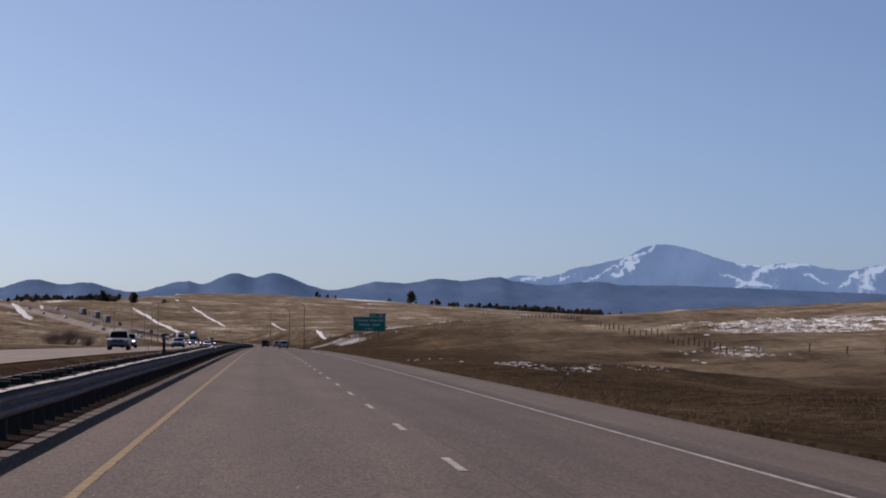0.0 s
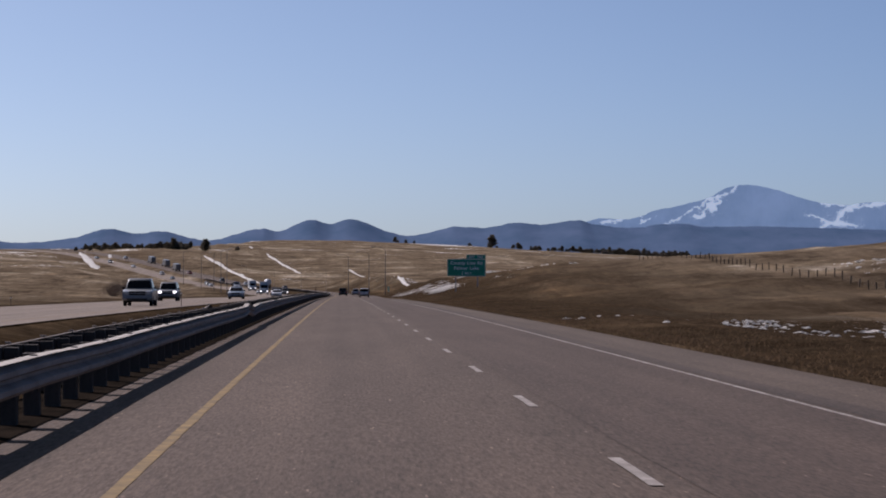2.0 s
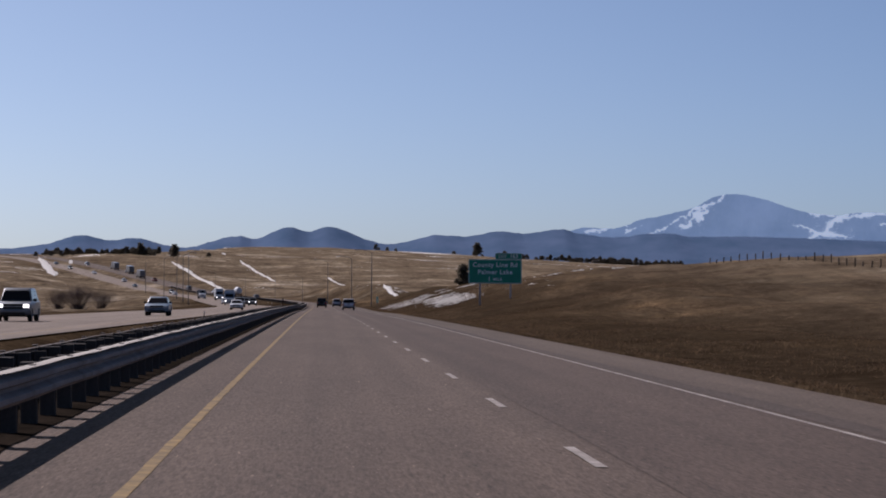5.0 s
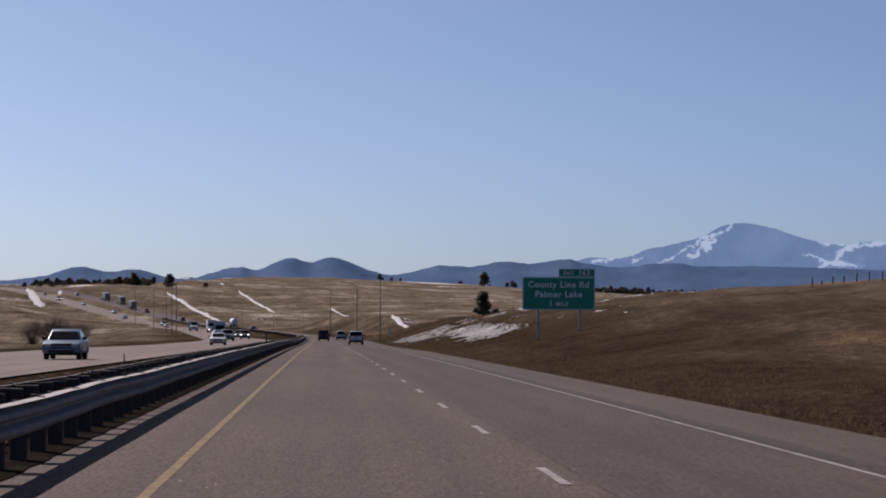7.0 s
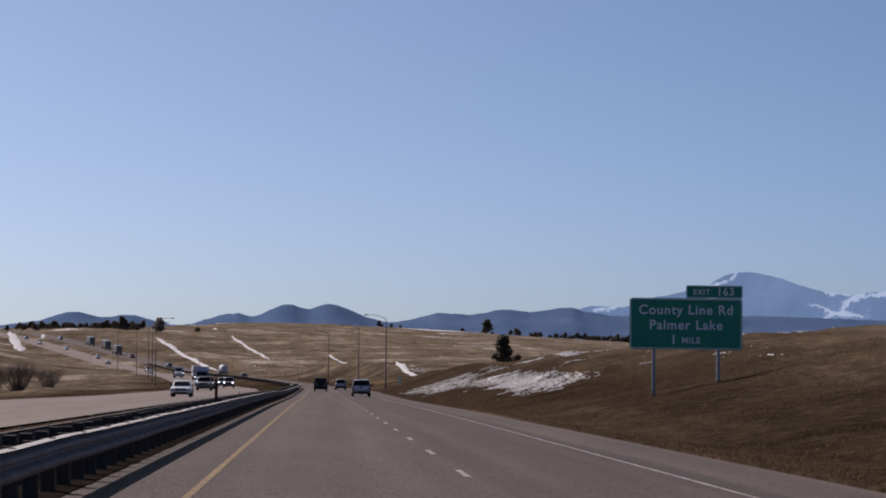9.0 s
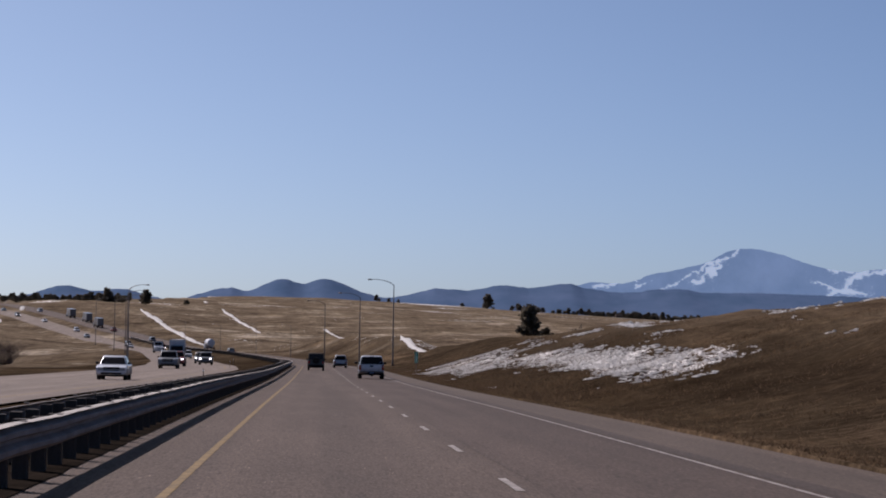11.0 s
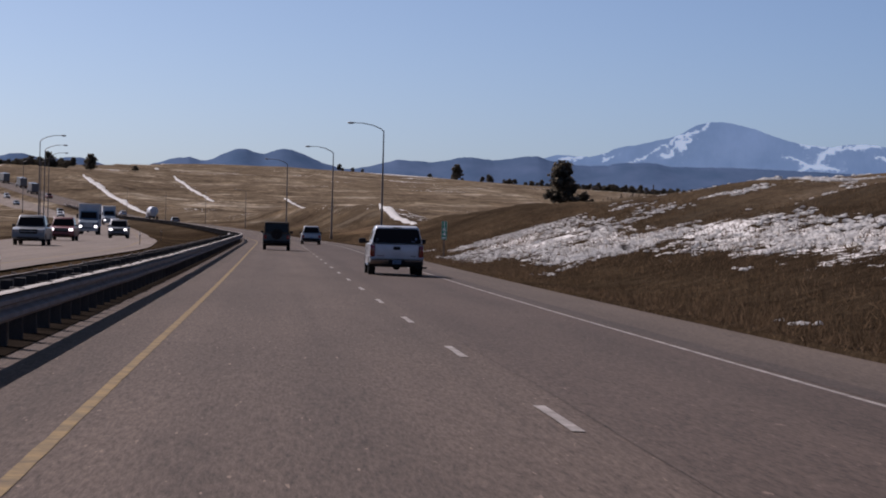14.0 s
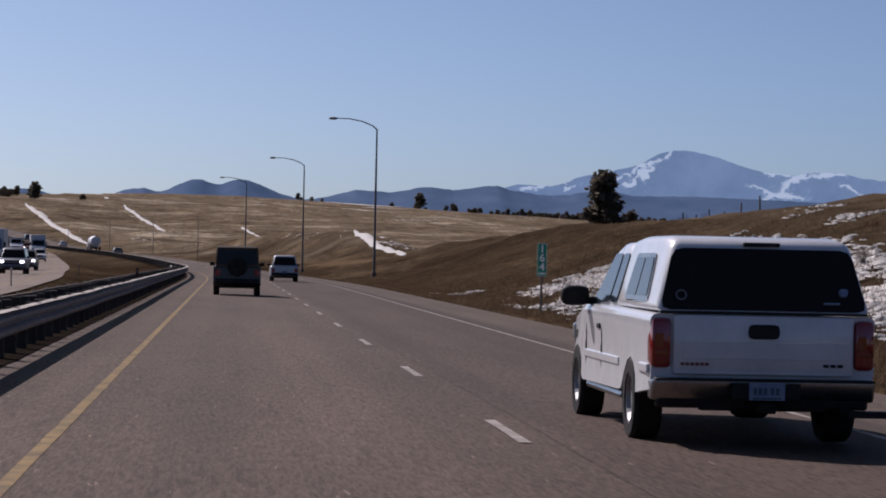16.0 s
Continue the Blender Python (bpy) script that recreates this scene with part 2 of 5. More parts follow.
# ---- the lie of the land ----
def spline(xs, ys):
    """A smooth curve through a few heights or offsets."""
    X, Y = np.array(xs, float), np.array(ys, float)
    h = np.diff(X)
    d = np.diff(Y) / h
    m = np.zeros(len(X))
    for i in range(1, len(X) - 1):
        if d[i - 1] * d[i] > 0:
            w1, w2 = 2 * h[i] + h[i - 1], h[i] + 2 * h[i - 1]
            m[i] = (w1 + w2) / (w1 / d[i - 1] + w2 / d[i])
    m[0], m[-1] = d[0], d[-1]

    def at(x):
        x = np.clip(np.asarray(x, float), X[0], X[-1])
        i = np.clip(np.searchsorted(X, x) - 1, 0, len(h) - 1)
        t = (x - X[i]) / h[i]
        return ((2 * t**3 - 3 * t * t + 1) * Y[i] + (t**3 - 2 * t * t + t) * h[i] * m[i]
                + (-2 * t**3 + 3 * t * t) * Y[i + 1] + (t**3 - t * t) * h[i] * m[i + 1])
    return at


def smooth(a, b, v):
    t = np.clip((np.asarray(v, float) - a) / (b - a), 0, 1)
    return t * t * (3 - 2 * t)


road_z = spline([-400, 0, 150, 300, 450, 568, 700, 870, 960, 1050, 1218, 1400, 1550, 1700, 1900, 2300, 6000],
                [-0.3, 0, -0.12, -0.5, -1.11, -1.77, -2.18, -2.7, -2.5, -2.05, -1.0, 4.6, 12, 19, 23, 23, 23])
bank_z = spline([-400, 100, 243, 317, 368, 413, 471, 560, 648, 740, 830, 930, 1060, 1300],
                [-1.5, -1.5, -1.2, 0.6, 2.3, 3.6, 5.4, 6.0, 6.2, 5.8, 4.9, 1.3, 1.0, 1.0])       # rise of the field beside the road, over it
left_edge = spline([-400, 0, 113, 408, 580, 650, 700, 800, 950, 1150, 1600, 6000],
                   [-12, -12, -11.7, -8.8, -8.6, -8.0, -9.4, -13.5, -15.5, -12, -12, -12])          # near edge of the other carriageway
FAR_WIDTH = 11.5
EDGE_L, EDGE_R = -3.9, 8.2
LANE = 2.19                # the dashed line between the lanes


def road_x(y):
    """The centre line's bend: straight, then a long left-hand curve."""
    return -np.clip(np.asarray(y, float) - 715, 0, 1400) ** 2 / 6000


def paving_z(u, y):
    return road_z(y) - 0.016 * np.clip(np.asarray(u, float) + 1.6, -2, 12)


def land(u, y):
    """Height of the open ground at u metres right of the centre line."""
    u, y = np.asarray(u, float), np.asarray(y, float)
    x = u + road_x(y)
    base = road_z(np.minimum(y, 1250))
    crest = 2500 - 760 * smooth(-55, -125, x)
    top = 38.8 - 0.052 * np.clip(x, 0, 300) - 18.0 * smooth(-55, -125, x) - 0.008 * np.clip(x - 300, 0, 900)
    foot = 1330 - 150 * smooth(-30, -90, x)
    rise = np.clip((y - foot) / (crest - foot), 0, 1)
    hill = (top + 0.5) * (1.25 * rise - 0.25 * rise**2) - 40 * smooth(0, 1900, y - crest)
    field = base + bank_z(y) * smooth(9.2, 30, u) * (0.75 + 0.25 * smooth(25, 45, u)) + 0.062 * np.clip(u - 40, 0, 140) * smooth(120, 420, y) * smooth(1500, 900, y)
    field = field + 0.02 * np.clip(u - 40, 0, 260) * smooth(420, 120, y)
    field = field - 0.10 - 0.2 * smooth(8.2, 10.2, u) * smooth(14, 11, u)
    field = field + 4.4 * np.exp(-((u - 31) / 7.0) ** 2) * smooth(880, 985, y) * smooth(1260, 1040, y)     # knoll by the lamps
    left = base - 3.2 * smooth(-36, -62, u) * smooth(480, 720, y) * smooth(1150, 980, y) - 0.5 * smooth(-24, -30, u) + 0.015 * np.clip(-u - 30, 0, 300)
    z = np.where(u > 0, field, left)
    over = road_z(y) - road_z(np.minimum(y, 1250))
    near = smooth(70, 20, np.abs(u + 8))
    z = z + hill * (1 - near * smooth(1180, 1300, y)) + over * near * smooth(1180, 1300, y)
    return z


def sheet(name, us, ys, height, mat, kind="structure", attr=None):
    """A grid over the rows ys and the offsets us (a function of y, or a list), following the bend."""
    verts, faces, snow = [], [], []
    k = None
    for y in ys:
        row = np.asarray(us(y) if callable(us) else us, float)
        k = len(row)
        zs = height(row, np.full(k, y))
        x0 = float(road_x(y))
        verts += [(x0 + a, y, z) for a, z in zip(row, zs)]
    for j in range(len(ys) - 1):
        for i in range(k - 1):
            a = j * k + i
            faces.append((a, a + 1, a + k + 1, a + k))
    me = bpy.data.meshes.new(name)
    me.from_pydata(verts, [], faces)
    if attr:
        layer = me.attributes.new("snow", "FLOAT", "POINT")
        layer.data.foreach_set("value", attr(verts))
        layer = me.attributes.new("bleached", "FLOAT", "POINT")
        layer.data.foreach_set("value", bleached(verts))
    me.materials.append(mat)
    ob = new(name, me)
    ob["kind"] = kind
    return ob


def height_at(x, y):
    """Ground under a thing that stands at x, y, from the same rows as the ground sheet."""
    u = x - float(road_x(y))
    return float(ground_height(np.array([u]), np.array([y]))[0])


def ground_height(u, y):
    u, y = np.asarray(u, float), np.asarray(y, float)
    e = left_edge(y)
    z = land(u, y)
    bumps = np.array([noise.fractal(Vector((a * 0.06, b * 0.035, 3.1)), 1.0, 2.0, 5) for a, b in zip(u, y)])
    free = np.clip(np.minimum(np.abs(u - EDGE_R - 1.5) / 14 * (u > EDGE_R + 1), 1) + np.minimum(np.abs(u - e + FAR_WIDTH) / 20, 1) * (u < e - FAR_WIDTH), 0, 1)
    z = z + bumps * free * 0.9
    under = (u > EDGE_L - 1) & (u < EDGE_R)
    z = np.where(under, paving_z(u, y) - 0.12, z)
    other = (u > e - FAR_WIDTH) & (u < e)
    z = np.where(other, road_z(y) - 0.14, z)
    median = (u <= EDGE_L - 1) & (u >= e)
    mid = np.clip((u - e) / (EDGE_L - 1 - e), 0, 1)
    z = np.where(median, road_z(y) - 0.05 - 0.5 * np.sin(mid * math.pi), z)
    return z


def bleached(verts):
    """Where the grass is paler straw: the open hillside and the field behind the cut slope, not the verges."""
    out = []
    for x, y, z in verts:
        u = x - float(road_x(y))
        n2 = noise.fractal(Vector((x * 0.02, y * 0.008, 6.0)), 1.0, 2.0, 4)
        s = float(smooth(880, 1350, y)) + 0.75 * float(smooth(38, 60, u) * smooth(180, 420, y)) + 0.8 * float(smooth(-26, -40, u)) + 0.62 * float(smooth(13, 48, u) * smooth(40, 300, y))
        out.append(min(1.0, max(0.0, s * (0.8 + 0.45 * n2))))
    return out


def patches(verts):
    """Where old snow lies on the prairie: 0 none, up to 0.5 nearly closed."""
    out = []
    for x, y, z in verts:
        u = x - float(road_x(y))
        s = -0.35
        if u > 10:
            far = float(smooth(600, 660, y))
            mid, half = 18.0 - 3.0 * far, 4.2 + 2.4 * far
            s += 0.58 * math.exp(-(((u - mid) / half) ** 2)) * float(smooth(486, 518, y) * smooth(704, 672, y)) * float(smooth(9.0, 10.2, u))
            s += 0.30 * math.exp(-(((u - 29) / 6) ** 2)) * float(smooth(545, 600, y) * smooth(720, 685, y)) + 0.25 * math.exp(-(((u - 40) / 9) ** 2)) * float(smooth(470, 540, y) * smooth(740, 690, y))
            s += 0.40 * math.exp(-(((u - 24) / 5) ** 2)) * float(smooth(448, 458, y) * smooth(486, 474, y))
            s += 0.42 * math.exp(-(((u - 21) / 10) ** 2)) * float(smooth(164, 172, y) * smooth(228, 190, y))
            s += 0.46 * float(smooth(56, 64, u) * smooth(115, 95, u) * smooth(338, 352, y) * smooth(402, 386, y))
            s += 0.42 * math.exp(-(((u - 53) / 6) ** 2)) * float(smooth(272, 280, y) * smooth(306, 298, y))
            s += 0.47 * float(smooth(880, 930, y) * smooth(1150, 1040, y)) * math.exp(-(((u - 36) / 16) ** 2))
            s += 0.06 * float(smooth(50, 100, u))
        if y > 1150:
            streak = noise.fractal(Vector((x * 0.016, y * 0.020, 8.0)), 1.0, 2.0, 5)
            s += 0.46 * streak + 0.12 * float(smooth(1500, 2100, y)) + 0.09
        if x < -95 and y > 1200:
            s += 0.13 * float(smooth(-95, -150, x))
        if u < -30:
            s += 0.15 * float(smooth(300, 700, y)) * (0.6 + noise.fractal(Vector((x * 0.01, y * 0.004, 2.0)), 1.0, 2.0, 4))
        out.append(s)
    return out


# ---- ground, one sheet out to the horizon ----
def offsets(y):
    e = float(left_edge(y))
    far = list(-np.geomspace(30, 2600, 34)[::-1] + e + 16.5)
    left = list(np.linspace(e - FAR_WIDTH - 0.6, e - FAR_WIDTH, 2)) + [e - 5.8, e - 0.02, e + 0.02] + list(np.linspace(e + 0.8, EDGE_L - 1.05, 5))
    mid = [EDGE_L - 1, EDGE_L - 0.4, 3.0, EDGE_R - 0.02, EDGE_R + 0.02]
    right = list(np.linspace(EDGE_R + 0.6, 60, 62)) + list(np.geomspace(61.5, 2600, 52))
    return np.array(far + left + mid + right)


ROWS = list(np.arange(-60, 900, 3.0)) + list(np.arange(900, 1300, 6.0)) + list(np.arange(1300, 2300, 14.0)) + list(np.geomspace(2310, 4990, 24))
ground = sheet("ground", offsets, ROWS, ground_height, M_GROUND, attr=patches)
tagged(ground, "rolling prairie of dry brown grass with patches of old snow", "ground")
for p in ground.data.polygons:
    p.use_smooth = True

PAVED = list(np.arange(-60, 715, 12.0)) + list(np.arange(715, 1950, 8.0))
tagged(sheet("road", [EDGE_L, -2.6, -1.9, 0.2, 2.1, 4.0, 6.05], PAVED, paving_z, M_ROAD), "worn brown-grey asphalt freeway lanes", "road")
tagged(sheet("road_shoulder", [6.05, 7.2, EDGE_R], PAVED, lambda u, y: paving_z(u, y) - 0.004, M_SHOULDER), "paler asphalt shoulder beside the freeway", "shoulder")
tagged(sheet("road_seam", lambda y: np.array([5.95 + 0.03 * noise.noise(Vector((y * 0.4, 2, 0))), 6.16,
                                              6.36 + 0.16 * noise.noise(Vector((y * 0.045, 5, 0))) + 0.07 * noise.noise(Vector((y * 0.5, 8, 0)))]),
             list(np.arange(-20, 720, 1.6)) + list(np.arange(720, 1950, 8.0)), lambda u, y: paving_z(u, y) + 0.004, M_TAR), "dark ragged tar stain between lane and shoulder", "road seam")
# shade beneath the rail, put in as a near-black strip of ground
M_RAILSHADE = mottled("rail_shade", (0.007, 0.006, 0.005), (0.030, 0.023, 0.018), 2.5, 30, 1.0, 0, 0.8, 0.03, (1, 0.4, 1))
M_RAILSHADE.node_tree.nodes["Principled BSDF"].inputs["Specular IOR Level"].default_value = 0.0
tagged(sheet("rail_shade_strip", lambda y: np.array([EDGE_L - 0.02, -3.5, -3.06 + 0.05 * noise.noise(Vector((y * 0.7, 3, 0))) + 0.03 * noise.noise(Vector((y * 2.3, 6, 0)))]),
             list(np.arange(-20, 720, 0.8)) + list(np.arange(720, 1340, 8.0)), lambda u, y: paving_z(u, y) + 0.012, M_RAILSHADE), "dark strip painted in for the shade under the guardrail", "verge")
tagged(sheet("road_opposite", lambda y: float(left_edge(y)) - np.array([FAR_WIDTH, 8, 5.5, 3, 0.0]), PAVED, lambda u, y: road_z(y) + 0.0 * u, M_FARROAD),
       "pale paving of the opposite carriageway", "road")


WORN = list(np.arange(-20, 715, 0.8)) + list(np.arange(715, 1950, 8.0))


def stripe(name, centre, width, mat, label, ys=PAVED, height=paving_z):
    mid = centre if callable(centre) else (lambda y: centre)
    rag = lambda y, k: 0.012 * noise.noise(Vector((y * 0.9, k, width))) + 0.008 * noise.noise(Vector((y * 3.1, k, 4)))
    ob = sheet(name, lambda y: float(mid(y)) + np.array([-width / 2 + rag(y, 1.0), width / 2 + rag(y, 7.0)]), ys, lambda u, y: height(u, y) + 0.004, mat)
    return tagged(ob, label, "road marking")


stripe("yellow_edge_line", -1.65, 0.105, M_YELLOW, "worn yellow edge line along the inner lane", WORN)
stripe("white_edge_line", 5.80, 0.085, M_WHITE, "thin white edge line beside the shoulder", WORN)
stripe("opposite_edge_line", lambda y: left_edge(y) - 1.4, 0.12, M_YELLOW, "yellow edge line of the opposite carriageway", height=lambda u, y: road_z(y) + 0 * u)


def crack_line(y):
    return 2.5 + 0.05 * noise.noise(Vector((y * 0.11, 3, 0))) + 0.04 * noise.noise(Vector((y * 0.5, 9, 0)))


stripe("sealed_crack", crack_line, 0.018, M_TAR, "dark sealed crack along the lane joint", list(np.arange(-20, 720, 1.5)))

# ---- helpers for things ----
def mesh_of(name, verts, faces, mat, smooth_shade=False):
    me = bpy.data.meshes.new(name)
    me.from_pydata([tuple(v) for v in verts], [], faces)
    me.materials.append(mat)
    if smooth_shade:
        for p in me.polygons:
            p.use_smooth = True
    return me


def part(name, bm, mat, parent=None, label="", smooth_shade=False):
    """Links a bmesh, or a mesh, as one object under a thing or a part."""
    me = bm
    if isinstance(bm, bmesh.types.BMesh):
        me = bpy.data.meshes.new(name)
        bm.normal_update()
        bm.to_mesh(me)
        bm.free()
        me.materials.append(mat)
        if smooth_shade:
            for p in me.polygons:
                p.use_smooth = True
            me.set_sharp_from_angle(angle=radians(38))
    ob = new(name, me)
    if parent:
        ob.parent = parent
    if label:
        ob["label"] = label
    return ob


def empty(name, m, label, category, group="", kind=""):
    ob = new(name)
    ob.empty_display_size = 0.3
    ob.matrix_basis = m
    return tagged(ob, label, category, group, kind)


def bar(lo, hi, bevel=0.0, bm=None):
    """A box between two corners with rounded edges."""
    bm = bm or bmesh.new()
    r = bmesh.ops.create_cube(bm, size=1)
    s = [max(h - l, 1e-4) for l, h in zip(lo, hi)]
    bevel = min(bevel, 0.42 * min(s))
    bmesh.ops.scale(bm, vec=s, verts=r["verts"])
    bmesh.ops.translate(bm, vec=[(l + h) / 2 for l, h in zip(lo, hi)], verts=r["verts"])
    if bevel:
        edges = list({e for v in r["verts"] for e in v.link_edges})
        bmesh.ops.bevel(bm, geom=edges, offset=bevel, segments=2, profile=0.5, affect="EDGES")
    return bm


def tube(points, radii, sides=10, bm=None):
    """A round bar through points, its radius changing along it."""
    bm = bm or bmesh.new()
    rings = []
    pts = [Vector(p) for p in points]
    for i, p in enumerate(pts):
        way = (pts[min(i + 1, len(pts) - 1)] - pts[max(i - 1, 0)]).normalized()
        q = way.to_track_quat("Z", "Y")
        r = radii[i] if isinstance(radii, (list, tuple)) else radii
        rings.append([bm.verts.new(p + q @ Vector((r * math.cos(a), r * math.sin(a), 0)))
                      for a in (2 * math.pi * k / sides for k in range(sides))])
    for a, b in zip(rings, rings[1:]):
        for k in range(sides):
            bm.faces.new((a[k], a[(k + 1) % sides], b[(k + 1) % sides], b[k]))
    bm.faces.new(rings[0][::-1])
    bm.faces.new(rings[-1])
    return bm


# ---- distant mountains: a forested range and a snowy massif behind it ----
EYE_Y = 310.0


def ridge(name, y0, depth, crest, foot, mat, rough, step, label, snow=None, lo=-1500, hi=2600, rows=34, deep=4.0):
    """A range whose skyline is a curve of slopes (offset, height, both over distance times 4600), with spurs and gullies running down to its foot."""
    d = y0 - EYE_Y
    xs = np.arange(lo, hi, step)
    verts, vals, faces = [], [], []
    for i, a in enumerate(xs):
        top = float(crest(a)) / 4600 * d + 1.0
        frayed = rough * 1.6 * noise.fractal(Vector((a * 0.06, 1.0, 5.0)), 0.8, 2.1, 6)
        for j in range(rows):
            f = j / (rows - 1)
            x = a / 4600 * d
            gully = noise.fractal(Vector((a * 0.011 + 0.35 * f, f * 0.9, 7.7)), 0.9, 2.1, 7)
            z = foot + (top - foot) * (1 - f) ** 1.15 + frayed * (1 - f) ** 14 + gully * rough * deep * math.sin(f * math.pi) ** 0.7
            verts.append((x, y0 - 0.08 * max(0.0, x) - depth * f + gully * rough * 1.5 * deep * math.sin(f * math.pi), z))
            vals.append(snow(a, (z - 1) / d * 4600, gully) if snow else 0.0)
    for i in range(len(xs) - 1):
        for j in range(rows - 1):
            a = i * rows + j
            faces.append((a, a + 1, a + rows + 1, a + rows))
    me = mesh_of(name, verts, faces, mat, True)
    layer = me.attributes.new("snow", "FLOAT", "POINT")
    layer.data.foreach_set("value", vals)
    return tagged(new(name, me), label, "mountains", kind="structure")


# skyline offsets from the driving direction, and heights above eye level
hills = spline([-1500, -900, -700, -600, -505, -433, -378, -343, -253, -148, -123, -58, -23, 12, 97, 122, 160, 209, 262, 325, 365, 435, 465, 535, 585, 625, 675, 755, 855, 1022, 1250, 1600, 2600],
               [60, 75, 80, 70, 78, 96, 87, 92, 75, 97, 92, 114, 106, 115, 88, 84, 90, 101, 99, 109, 105, 113, 106, 99, 105, 107, 101, 102, 100, 95, 89, 80, 70])
peak = spline([-1500, 300, 430, 460, 475, 530, 575, 625, 680, 712, 744, 795, 845, 880, 930, 965, 1000, 1050, 1094, 1150, 1240, 1350, 1600, 2600],
              [20, 60, 100, 113, 116, 115, 130, 141, 156, 174, 179, 171, 155, 146, 141, 146, 147, 138, 135, 145, 138, 120, 105, 80])


SNOW_LINES = (((717, 171), (690, 155), (650, 136), (612, 113), (575, 98)), ((690, 155), (668, 132), (640, 112)), ((545, 118), (500, 108), (465, 103)), ((560, 112), (540, 102)),
              ((845, 116), (880, 104), (935, 98)), ((872, 139), (960, 136)), ((928, 134), (902, 113), (872, 97)), ((980, 142), (960, 137), (1000, 137)),
              ((1000, 118), (1042, 108)), ((1092, 122), (1075, 104), (1055, 95)), ((1150, 146), (1120, 120), (1110, 100)), ((1250, 130), (1210, 108)))


def peak_snow(a, h, gully):
    """Snow along the ridges and in the high gullies."""
    near = 99.0
    wa, wb = noise.fractal(Vector((a * 0.035, h * 0.05, 1.0)), 0.9, 2.1, 5), noise.fractal(Vector((a * 0.035, h * 0.05, 9.0)), 0.9, 2.1, 5)
    a, h = a - 12 + 13 * wa, h - 5 + 8 * wb
    thick = 0.55 + 0.9 * abs(noise.fractal(Vector((a * 0.02, h * 0.03, 4.0)), 1.0, 2.0, 3))
    for line in SNOW_LINES:
        for (x0, y0), (x1, y1) in zip(line, line[1:]):
            t = max(0, min(1, ((a - x0) * (x1 - x0) + (h - y0) * (y1 - y0)) / ((x1 - x0) ** 2 + (y1 - y0) ** 2)))
            near = min(near, math.hypot(a - x0 - t * (x1 - x0), 1.6 * (h - y0 - t * (y1 - y0))))
    return 0.34 * math.exp(-((near / (5.5 * thick)) ** 2)) + 0.13 * thick * math.exp(-((near / 20) ** 2)) + 0.01 + 0.20 * gully


ridge("mountain_peak", 4900, 60, peak, -20, M_PEAK, 0.8, 2.0, "broad snowy massif, distance haze painted in as pale blue", peak_snow, 150, 1650, 80, 10.0)
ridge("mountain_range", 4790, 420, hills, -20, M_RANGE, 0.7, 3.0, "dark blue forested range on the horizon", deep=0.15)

# ---- roadside: lane dashes, guardrails, delineators ----
road = bpy.data.objects["road"]
dash_mesh = mesh_of("lane_dash", [(-0.055, 0, 0.006), (0.055, 0, 0.006), (0.055, -3.05, 0.006), (-0.055, -3.05, 0.006),
                                  (-0.05, -1.5, 0.0085), (0.05, -1.5, 0.0085)], [(0, 4, 5, 1), (4, 3, 2, 5)], M_WHITE)
for k in range(-3, 150):
    y = 7.13 + 12.192 * k
    ob = part("lane_dash", dash_mesh, M_WHITE, road)
    slope = (float(paving_z(LANE, y)) - float(paving_z(LANE, y - 3.05))) / 3.05
    ob.matrix_basis = pose(LANE + float(road_x(y)), y, float(paving_z(LANE, y)) + 0.003, math.degrees(math.atan(slope)), 0,
                           math.degrees(math.atan((y > 715) * (y - 715) / 3000)))

# W-beam section: depth towards the lanes, height
W_BEAM = [(0.0, 0.155), (-0.03, 0.150), (0.083, 0.100), (0.083, 0.055), (0.0, 0.018), (0.0, -0.018), (0.083, -0.055), (0.083, -0.100), (0.0, -0.155)]


def sag(y):
    """Dents and waves that years of knocks have left in the rail."""
    return (0.018 * noise.noise(Vector((y * 0.13, 1.7, 0))) + 0.010 * noise.noise(Vector((y * 0.5, 6.1, 0)))
            + 0.09 * math.exp(-(((y - 152.5) / 1.5) ** 2)) - 0.05 * math.exp(-(((y - 157.5) / 2.5) ** 2)))


def along(u, y):
    """A point beside the road and the road's heading there."""
    return float(road_x(y)) + u, y, math.degrees(math.atan(max(0.0, y - 715) / 3000))


def beam_mesh(u, y0, y1, z_over, side, lap):
    """One stretch of W-beam between two rows, following bend and grade."""
    verts, faces = [], []
    ys = np.linspace(y0 - 0.16, y1 + 0.16, 8)
    sec = [(d * side, h) for d, h in W_BEAM]
    n = len(sec)
    for layer in (0, 1):
        for y in ys:
            x0, z0 = float(road_x(y)) + u, float(road_z(y)) + z_over + lap * 0.002 + sag(y)
            verts += [(x0 + d + (0.004 * layer - lap * 0.003) * -side, y, z0 + h + 0.004 * layer) for d, h in sec]
    for layer in (0, 1):
        o = layer * len(ys) * n
        for j in range(len(ys) - 1):
            for i in range(n - 1):
                a = o + j * n + i
                faces.append((a, a + 1, a + n + 1, a + n) if layer else (a, a + n, a + n + 1, a + 1))
    return verts, faces


